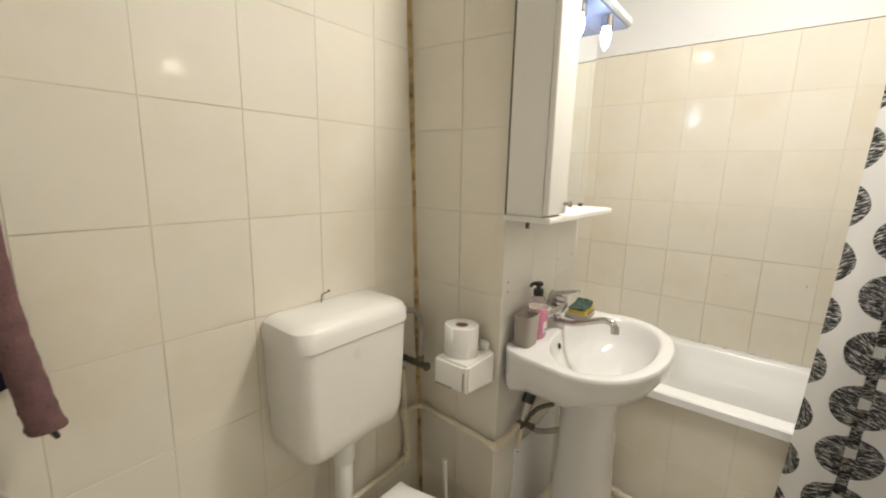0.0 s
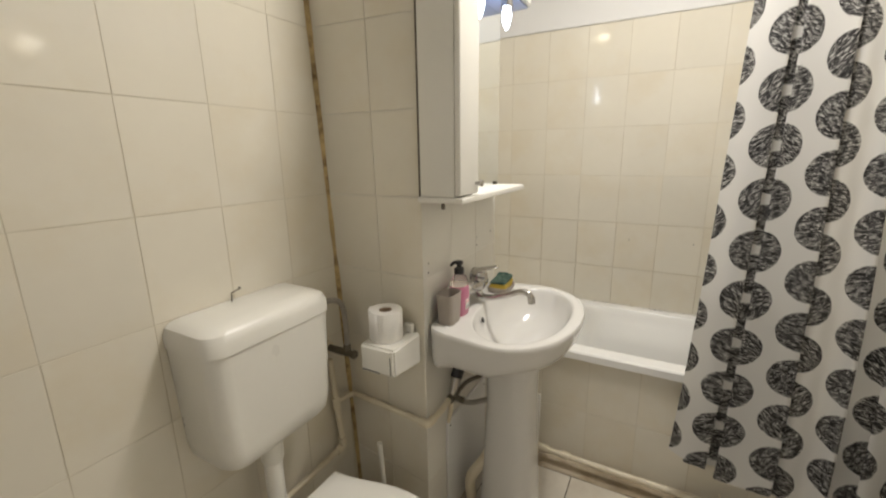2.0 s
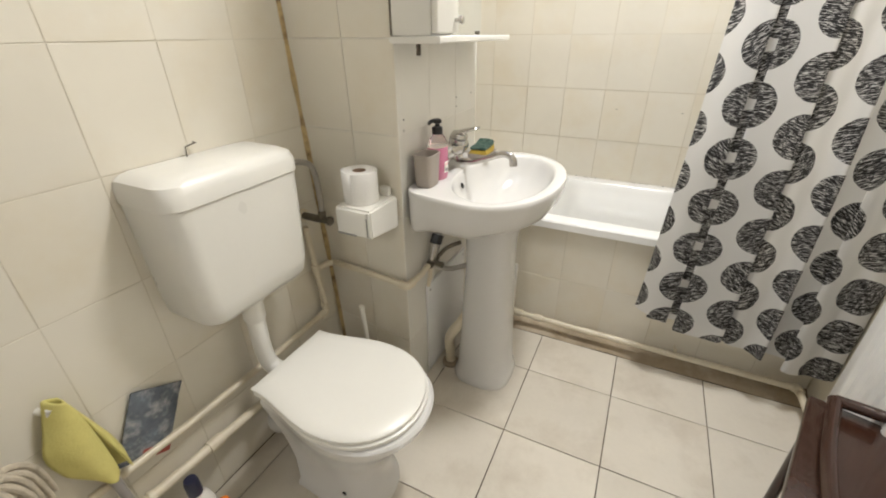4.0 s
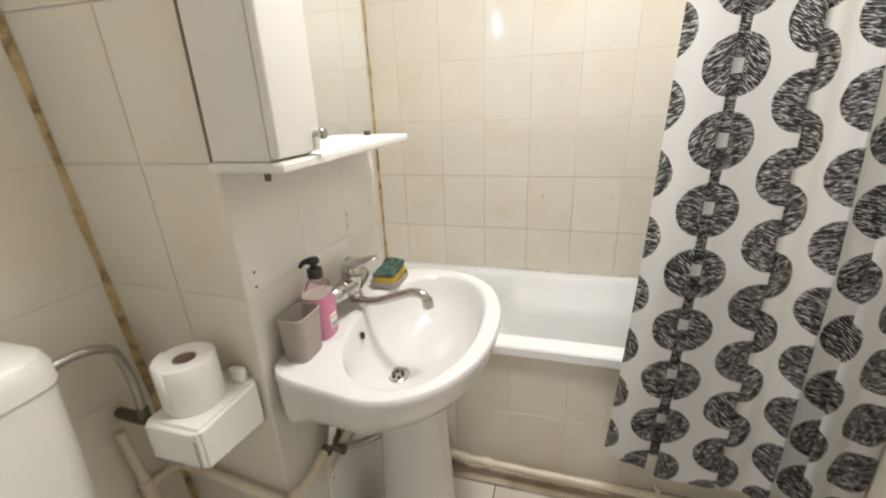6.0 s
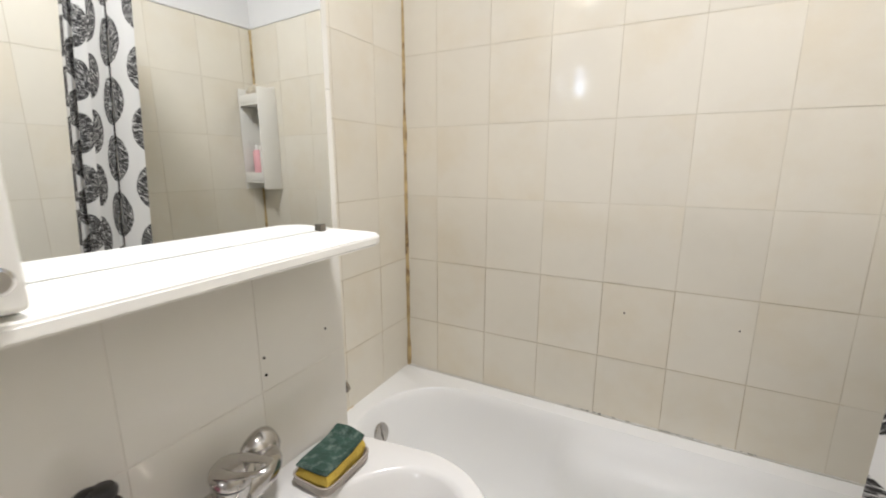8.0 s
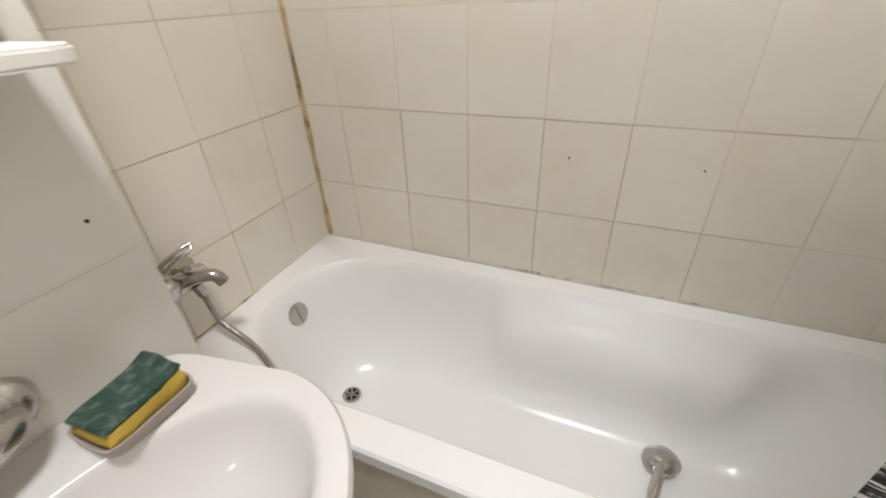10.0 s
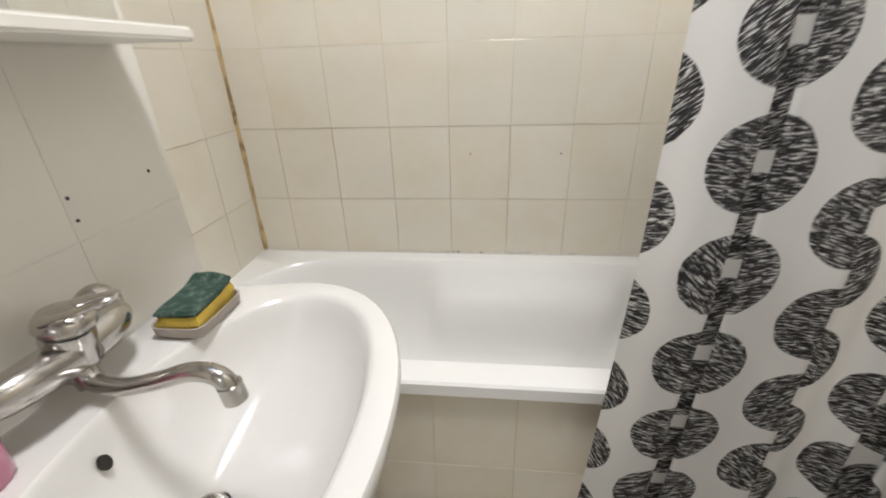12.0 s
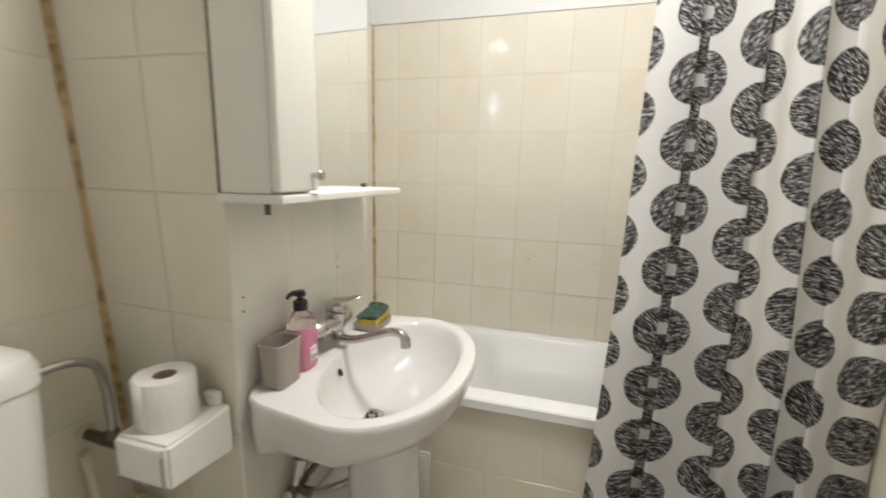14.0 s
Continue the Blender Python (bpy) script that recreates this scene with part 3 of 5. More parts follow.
def shower_curtain():
    t = thing("shower_curtain", "white shower curtain with brush-stroke black discs hanging in folds", "shower curtain")
    nv, z_top = 70, 2.045
    # one pleated run of cloth in plan: distance along the rail and depth behind the foremost fold
    run = [(0.0, 0.030), (0.03, 0.014), (0.075, 0.002), (0.103, 0.0), (0.109, 0.007), (0.088, 0.016), (0.054, 0.022), (0.050, 0.029), (0.085, 0.034), (0.132, 0.033),
           (0.186, 0.032), (0.203, 0.026), (0.192, 0.022), (0.152, 0.016), (0.134, 0.009), (0.138, 0.002), (0.165, 0.005), (0.210, 0.007), (0.247, 0.004), (0.263, 0.003),
           (0.267, 0.010), (0.235, 0.034), (0.208, 0.044), (0.206, 0.052), (0.235, 0.052), (0.275, 0.026), (0.298, 0.022), (0.330, 0.034), (0.356, 0.026), (0.378, 0.006), (0.386, 0.010),
           (0.372, 0.026), (0.361, 0.034), (0.363, 0.041), (0.392, 0.045), (0.428, 0.044), (0.455, 0.038), (0.460, 0.030), (0.445, 0.018), (0.443, 0.009),
           (0.458, 0.006), (0.485, 0.016), (0.515, 0.034), (0.55, 0.026), (0.582, 0.036), (0.602, 0.062), (0.61, 0.100)]
    line = smoothed([(a, d, 0) for a, d in run], 7)
    nu = len(line) - 1

    def place(u, z):
        h = max(0.0, (z_top - z) / z_top)
        f = u * nu
        i = min(int(f), nu - 1)
        p = line[i].lerp(line[i + 1], f - i)
        xl = 0.119 + 0.09 * min(1, max(0, (z - 0.25) / 1.75)) ** 0.8
        xr = 0.838 - 0.080 * min(1, max(0, (z - 0.25) / 1.75))
        deep = p.y * (0.80 + 0.25 * h)
        x = xl + (xr - xl) * p.x / 0.61 + 0.20 * deep + 0.005 * math.sin(5 * h + 11 * p.x) * min(1, p.x * 12)
        y = 1.612 - 0.085 * min(1, h / 0.55) ** 0.8 + deep + 0.004 * math.sin(9 * p.x + 6 * h)
        return Vector((min(x, RIGHT - 0.008), y, z))

    def hem(u):
        return 0.300 - 0.115 * u + 0.012 * math.sin(24 * u + 2.2)

    arc, total = [0.0], 0.0
    for i in range(nu):
        total += (place((i + 1) / nu, 0.9) - place(i / nu, 0.9)).length
        arc.append(total)
    bm = bmesh.new()
    layer = bm.loops.layers.uv.new("UVMap")
    grid = []
    for j in range(nv + 1):
        row = []
        for i in range(nu + 1):
            u = i / nu
            z = hem(u) + (z_top - hem(u)) * j / nv
            row.append((bm.verts.new(place(u, z)), (arc[i] + 0.105, z + 0.0245)))
        grid.append(row)
    for j in range(nv):
        for i in range(nu):
            q = (grid[j][i], grid[j][i + 1], grid[j + 1][i + 1], grid[j + 1][i])
            f = bm.faces.new([v for v, _ in q])
            for loop, (_, uv) in zip(f.loops, q):
                loop[layer].uv = uv
    part("cloth", bm, CURTAIN, t)
    for i in range(7):
        u = (i + 0.2) / 6.6
        p = place(min(1, u), z_top)
        bm = bmesh.new()
        loops = []
        for k in range(20):
            a = 2 * math.pi * k / 20
            c = Vector((p.x, 1.64 + 0.021 * math.cos(a), 2.066 + 0.024 * math.sin(a)))
            d = Vector((0, math.cos(a), math.sin(a)))
            loops.append([c + (d * math.cos(q) + Vector((1, 0, 0)) * math.sin(q)) * 0.0022 for q in (0, 1.57, 3.14, 4.71)])
        part("ring", loft(loops + [loops[0]], cap_start=False, cap_end=False, bm=bm), PLASTIC, t)
    return t


shower_curtain()


def bath_mixer():
    t = thing("bath_mixer", "chrome bath mixer tap on the tiled wall", "tap")
    y0, y1, z, x = 1.668, 1.816, 0.766, -0.868
    for y in (y0, y1):
        part("rosette", moved(turned([(0.034, 0), (0.032, 0.010), (0.020, 0.020), (0.014, 0.022)]), pose(HEAD, y, z - 0.005, 0, 90, 0)), CHROME, t)
        part("connector", tube([(HEAD + 0.015, y, z - 0.005), (x - 0.005, y, z)], 0.014), CHROME, t)
    part("body", tube([(x, y0 - 0.012, z), (x, y0 + 0.03, z), (x, y1 - 0.03, z), (x, y1 + 0.012, z)], [0.021, 0.025, 0.028, 0.024, 0.020], 20), CHROME, t)
    part("spout", tube([(x, 1.757, z), (x + 0.022, 1.770, z + 0.012), (x + 0.052, 1.790, z + 0.021), (x + 0.074, 1.804, z + 0.017), (x + 0.083, 1.810, z - 0.002)], [0.019, 0.016, 0.015, 0.0145, 0.014], 16, 6), CHROME, t)
    part("cartridge", moved(turned([(0.030, -0.012), (0.037, 0.004), (0.038, 0.026), (0.034, 0.044), (0.020, 0.054), (0.006, 0.056)], k=28), pose(x + 0.002, 1.716, z - 0.006, -10, 16, 0)), CHROME, t)
    lever = part("lever", tube([(x + 0.004, 1.716, z + 0.052), (x + 0.018, 1.742, z + 0.074), (x + 0.032, 1.775, z + 0.092), (x + 0.040, 1.798, z + 0.097)], [0.008, 0.005, 0.0045, 0.005], 12, 6), CHROME, t)
    part("lever_loop", tube([(x + 0.040, 1.798, z + 0.097), (x + 0.047, 1.794, z + 0.090), (x + 0.038, 1.764, z + 0.076), (x + 0.022, 1.734, z + 0.056)], [0.005, 0.0045, 0.0045, 0.007], 12, 6), CHROME, lever)
    knob = part("diverter", tube([(x + 0.016, 1.779, z + 0.012), (x + 0.017, 1.782, z + 0.040)], 0.007), CHROME, t)
    part("knob", moved(turned([(0.009, 0), (0.016, 0.003), (0.016, 0.013), (0.012, 0.016)]), pose(x + 0.017, 1.782, z + 0.034)), CHROME, knob)
    part("union", tube([(x + 0.020, 1.786, z - 0.010), (x + 0.024, 1.792, z - 0.040)], [0.013, 0.012], 12), CHROME, t)
    part("lower_valve", tube([(x - 0.006, 1.712, z - 0.012), (x - 0.002, 1.714, z - 0.055), (x + 0.002, 1.716, z - 0.100)], [0.021, 0.017, 0.021, 0.018], 14), CHROME, t)
    part("valve_knob", tube([(x + 0.004, 1.712, z - 0.066), (x + 0.026, 1.716, z - 0.072)], [0.012, 0.017], 12), PLASTIC, t, "pale valve nut")
    return t


bath_mixer()


def hand_shower():
    t = thing("hand_shower", "chrome hand shower with metal hose lying in the bath", "shower head")
    pts = [(-0.845, 1.793, 0.735), (-0.838, 1.793, 0.685), (-0.832, 1.800, 0.632), (-0.736, 1.792, 0.590), (-0.609, 1.740, 0.574), (-0.580, 1.752, 0.560), (-0.558, 1.784, 0.46), (-0.52, 1.800, 0.33), (-0.42, 1.812, 0.245), (-0.27, 1.845, 0.205), (0.0, 1.89, 0.186), (0.15, 1.885, 0.188), (0.198, 1.905, 0.192)]
    path = smoothed(pts, 14)
    part("hose", tube(path, [0.0078] * 2, 12), STEEL_HOSE, t)
    part("handle", tube([(0.198, 1.90, 0.192), (0.212, 1.97, 0.205), (0.228, 2.045, 0.218), (0.238, 2.09, 0.215)], [0.009, 0.012, 0.013, 0.011], 14, 5), CHROME, t)
    part("head", moved(turned([(0.028, 0), (0.045, 0.004), (0.047, 0.012), (0.040, 0.020), (0.022, 0.027), (0.01, 0.029)], k=28), pose(0.242, 2.115, 0.196, -8, 0, 0)), CHROME, t)
    return t


hand_shower()


# ---- wash basin ----
SX, SY, SZ = -0.385, 1.290, 0.862


def basin_outline(z, k=72, grow=1.0, apron=None, back=PIL_X + 0.001):
    """The basin's plan; apron is the width left towards the wall."""
    apron = grow if apron is None else apron
    out = []
    for i in range(k):
        a = 2 * math.pi * i / k
        ca, sa = math.cos(a), math.sin(a)
        f = max(0, min(1, (ca + 0.55) / 1.2))
        wide = apron + (grow - apron) * f * f * (3 - 2 * f)
        if ca >= 0:
            x = SX + 0.218 * grow * abs(ca) ** (2 / 2.15)
            y = SY + 0.308 * wide * math.copysign(abs(sa) ** (2 / 2.15), sa)
        else:
            x = SX - (SX - back) * abs(ca) ** (2 / 9.0)
            taper = 1 - 0.105 * (SX - x) / (SX - back)
            y = SY + 0.308 * wide * taper * math.copysign(abs(sa) ** (2 / 9.0), sa)
        out.append((max(x, back), y, z))
    return out


def bowl_outline(z, s=1.0, k=72, drop=0.0):
    cx, cy = -0.362, 1.288
    dx, dy = -0.420 - cx, 1.268 - cy
    out = []
    for i in range(k):
        a = 2 * math.pi * i / k
        ca, sa = math.cos(a), math.sin(a)
        rx = 0.152 if ca >= 0 else 0.148
        p = 2.1 if ca >= 0 else 2.3
        x = rx * math.copysign(abs(ca) ** (2 / p), ca)
        y = 0.262 * math.copysign(abs(sa) ** (2 / 2.2), sa)
        if ca < 0:
            y *= 1 - 0.10 * abs(ca)
        w = (1 - s)
        out.append((cx + x * s + dx * w, cy + y * s + dy * w, z))
    return out


def wash_basin():
    t = thing("wash_basin", "white porcelain pedestal wash basin", "wash basin")
    loops = [basin_outline(0.668, grow=0.26, apron=0.30), basin_outline(0.716, grow=0.36, apron=0.42), basin_outline(0.721, grow=0.46, apron=0.92), basin_outline(0.734, grow=0.66, apron=0.965), basin_outline(0.762, grow=0.84, apron=0.98),
             basin_outline(0.800, grow=0.945, apron=0.99), basin_outline(0.832, grow=0.990), basin_outline(0.848, grow=1.004), basin_outline(0.857, grow=1.002), basin_outline(SZ, grow=0.990), basin_outline(SZ + 0.001, grow=0.974)]
    loops += [bowl_outline(SZ + 0.001, 1.045), bowl_outline(SZ - 0.001, 1.02), bowl_outline(SZ - 0.008, 0.995), bowl_outline(0.835, 0.965), bowl_outline(0.80, 0.895),
              bowl_outline(0.770, 0.79), bowl_outline(0.745, 0.63), bowl_outline(0.724, 0.45), bowl_outline(0.708, 0.28), bowl_outline(0.700, 0.12)]
    part("bowl", loft(loops), PORCELAIN, t)
    # pedestal with a flat front and a spreading foot
    prof = [(0.118, 0.124, 0.0), (0.120, 0.126, 0.012), (0.116, 0.121, 0.03), (0.108, 0.112, 0.05), (0.100, 0.104, 0.18), (0.092, 0.095, 0.36), (0.084, 0.088, 0.52), (0.086, 0.092, 0.63), (0.10, 0.11, 0.70)]
    part("pedestal", loft([ring((-0.392, 1.285), a, b, z, 40, 2.9) for a, b, z in prof]), PORCELAIN, t, "white porcelain pedestal with a spreading foot")
    bm = turned([(0.031, 0), (0.031, 0.003), (0.027, 0.005), (0.023, 0.0035), (0.004, 0.003)], k=28)
    strainer = part("strainer", moved(bm, pose(-0.420, 1.268, 0.7005)), CHROME, t, "chrome drain strainer")
    for i in range(6):
        a = i * math.pi / 3
        part("slot", moved(turned([(0.0045, -0.002), (0.0045, 0.0004)], k=10), pose(-0.420 + 0.013 * math.cos(a), 1.268 + 0.013 * math.sin(a), 0.7045)), HOLE_SHADE, strainer)
    bm = turned([(0.010, 0), (0.010, 0.003)], k=18)
    for v in bm.verts:
        v.co.y *= 0.75
    part("overflow_hole", moved(bm, pose(-0.4985, 1.250, 0.818, 0, 72, 0)), HOLE_SHADE, t)
    bm = box(-0.470, -0.440, 0.0, 0.0012, 0.832, 0.836)
    joined(bm, box(-0.482, -0.475, 0.0, 0.0012, 0.830, 0.838))
    part("maker_mark", moved(bm, pose(-0.065, 0.9965, -0.005, 0, 0, -6)), GREYBAR, t)
    return t


wash_basin()


def basin_mixer():
    t = thing("basin_mixer", "chrome wall-mounted mixer tap with long swivel spout", "tap")
    x, z, yc = -0.566, 0.912, 1.308
    for y in (1.208, 1.394):
        part("rosette", moved(turned([(0.037, 0), (0.036, 0.004), (0.031, 0.016), (0.020, 0.024), (0.016, 0.026), (0.015, 0.034)], k=32), pose(PIL_X, y, z + 0.016, 0, 90, 0)), CHROME, t)
        d = 1 if y < yc else -1
        part("arm", tube([(PIL_X + 0.024, y, z + 0.016), (x + 0.004, y + d * 0.008, z + 0.017), (x + 0.020, y + d * 0.034, z + 0.020), (x + 0.024, yc - d * 0.010, z + 0.018)], [0.015, 0.019, 0.022, 0.025], 18, 6), CHROME, t)
    part("body", moved(turned([(0.017, -0.036), (0.023, -0.026), (0.0265, 0.0), (0.0265, 0.026), (0.0245, 0.036)], k=28), pose(x + 0.018, yc, z + 0.016, 0, 14, 0)), CHROME, t)
    part("collar", moved(turned([(0.0255, 0), (0.0262, 0.002), (0.0255, 0.004)], k=28), pose(x + 0.0265, yc, z + 0.050, 0, 14, 0)), BLACK, t)
    cap = part("cap", moved(turned([(0.0275, 0), (0.030, 0.004), (0.029, 0.011), (0.024, 0.018), (0.012, 0.0225), (0.003, 0.023)], k=32), pose(x + 0.028, yc, z + 0.0545, 0, 12, 0)), CHROME, t)
    part("index_mark", moved(turned([(0.004, 0), (0.004, 0.0012)], k=14), pose(x + 0.0545, yc, z + 0.063, 0, 70, 0)), RED, cap, "small dark red index mark")
    loop = [(x + 0.030, yc - 0.018, z + 0.072), (x + 0.056, yc - 0.018, z + 0.080), (x + 0.086, yc - 0.011, z + 0.089), (x + 0.097, yc + 0.004, z + 0.091), (x + 0.086, yc + 0.017, z + 0.089), (x + 0.056, yc + 0.019, z + 0.080), (x + 0.030, yc + 0.018, z + 0.072)]
    part("loop_lever", tube(loop, [0.010, 0.0065, 0.0055, 0.0055, 0.0055, 0.0065, 0.010], 12, 6, flat=0.7), CHROME, t)
    part("spout_nut", tube([(x + 0.026, yc - 0.004, z - 0.006), (x + 0.034, yc - 0.006, z - 0.026)], [0.0155, 0.0145], 14), CHROME, t)
    part("spout", tube([(x + 0.032, yc - 0.006, z - 0.014), (x + 0.046, yc - 0.009, z - 0.022), (x + 0.085, yc - 0.015, z - 0.019), (x + 0.14, yc - 0.021, z + 0.000), (x + 0.19, yc - 0.026, z + 0.020), (x + 0.222, yc - 0.029, z + 0.019), (x + 0.232, yc - 0.030, z + 0.004)], [0.0125, 0.0110, 0.0105, 0.0105, 0.0110, 0.0115], 16, 6), CHROME, t)
    part("aerator", tube([(x + 0.232, yc - 0.030, z + 0.010), (x + 0.2345, yc - 0.030, z - 0.012)], [0.0130, 0.0130], 18), CHROME, t)
    return t


basin_mixer()


def soap_dispenser():
    t = thing("soap_dispenser", "clear pump bottle half full of pink soap on the basin", "soap bottle")
    c = (-0.553, 1.174)

    def lay(profile):
        return loft([ring(c, a, b, z, 32, 2.6) for a, b, z in profile])

    z = SZ + 0.001
    part("soap", lay([(0.027, 0.034, z), (0.030, 0.0375, z + 0.007), (0.0305, 0.0385, z + 0.055), (0.030, 0.038, z + 0.088), (0.0285, 0.0355, z + 0.102)]), PINK, t, "pink liquid soap")
    part("shoulder", lay([(0.0287, 0.0357, z + 0.1025), (0.026, 0.031, z + 0.118), (0.021, 0.025, z + 0.130), (0.0150, 0.016, z + 0.138), (0.0125, 0.0125, z + 0.143)]), CLEAR, t, "clear empty shoulder of the bottle")
    part("collar", turned([(0.0155, z + 0.141), (0.0165, z + 0.144), (0.0165, z + 0.160), (0.0150, z + 0.163), (0.0075, z + 0.164), (0.0070, z + 0.176)], c), BLACK, t, "black pump collar")
    head = turned([(0.0085, 0.0), (0.0135, 0.003), (0.0140, 0.009), (0.011, 0.014), (0.004, 0.0155)], k=24)
    joined(head, tube([(0.0, 0, 0.008), (0.012, 0, 0.009), (0.022, 0, 0.006), (0.029, 0, -0.003)], [0.0085, 0.0080, 0.0070, 0.0050], 12, 5, flat=0.8))
    part("pump_head", moved(head, pose(c[0], c[1], z + 0.172, 0, 0, 222)), BLACK, t, "black pump head with a drooping nozzle")
    lab = box(0, 0.0012, -0.013, 0.013, 0.0, 0.034, 0.0005)
    label = part("label", moved(lab, pose(c[0] + 0.0300, c[1], z + 0.022)), PLASTIC, t, "pale label with pink print")
    part("print_bar", moved(box(0, 0.001, -0.010, 0.010, 0.024, 0.030), pose(c[0] + 0.0314, c[1], z + 0.022)), PINK_PRINT, label)
    part("print_bar", moved(box(0, 0.001, -0.009, 0.009, 0.005, 0.014), pose(c[0] + 0.0314, c[1], z + 0.022)), GREYBAR, label)
    return t


soap_dispenser()


def tumbler():
    t = thing("toothbrush_tumbler", "beige plastic square tumbler standing on the basin", "tumbler")
    c, z = (-0.549, 1.092), SZ + 0.001
    loops = [ring(c, 0.025, 0.031, z, 40, 5), ring(c, 0.027, 0.034, z + 0.004, 40, 5), ring(c, 0.030, 0.041, z + 0.099, 40, 5), ring(c, 0.029, 0.040, z + 0.1, 40, 5),
             ring(c, 0.0275, 0.0385, z + 0.099, 40, 5), ring(c, 0.025, 0.032, z + 0.006, 40, 5)]
    part("cup", loft(loops), BEIGE, t)
    part("rim", loft([ring(c, 0.0302, 0.0412, z + 0.0945, 40, 5), ring(c, 0.0312, 0.0422, z + 0.0955, 40, 5), ring(c, 0.0312, 0.0422, z + 0.0995, 40, 5), ring(c, 0.0302, 0.0412, z + 0.1004, 40, 5)], cap_start=False, cap_end=False), BEIGE, t)
    return t


tumbler()


def sponge_dish():
    t = thing("sponge_dish", "beige plastic soap dish on the basin rim", "dish")
    x0, x1, y0, y1, z = -0.556, -0.470, 1.412, 1.530, SZ + 0.001
    c = ((x0 + x1) / 2, (y0 + y1) / 2)
    hx, hy = (x1 - x0) / 2, (y1 - y0) / 2
    loops = [ring(c, hx - 0.008, hy - 0.008, z, 40, 6), ring(c, hx - 0.002, hy - 0.002, z + 0.008, 40, 6), ring(c, hx, hy, z + 0.022, 40, 6), ring(c, hx - 0.003, hy - 0.003, z + 0.022, 40, 6), ring(c, hx - 0.006, hy - 0.006, z + 0.006, 40, 6)]
    part("tray", loft(loops), BEIGE, t)
    s = thing("sponge", "yellow dish sponge with worn green scouring pad", "sponge")

    def slab(z0, z1, grow, bump, seed):
        bm = box(-0.5, 0.5, -0.5, 0.5, 0, 1)
        bmesh.ops.subdivide_edges(bm, edges=bm.edges[:], cuts=14, use_grid_fill=True)
        for v in bm.verts:
            e = 1 - 0.06 * (abs(v.co.x * 2) ** 6 + abs(v.co.y * 2) ** 6) * abs(v.co.z * 2 - 1)
            p = Vector((v.co.x * (0.066 + grow) * e, v.co.y * (0.106 + grow) * e, z0 + (z1 - z0) * v.co.z))
            w = noise.noise(Vector((p.x * 60 + seed, p.y * 60, p.z * 40))) * bump
            lift = 0.015 * max(0, p.y * 2 / 0.106) ** 3 * v.co.z
            v.co = p + Vector((w, w * 0.7, w + lift))
        return moved(bm, pose(c[0], c[1], 0, 0, 0, 3))

    part("foam", slab(z + 0.008, z + 0.036, 0.0, 0.0012, 1), SPONGE, s, "yellow foam")
    part("scouring_pad", slab(z + 0.036, z + 0.046, -0.002, 0.0025, 5), SCOURER, s, "frayed green scouring pad")
    return t


sponge_dish()


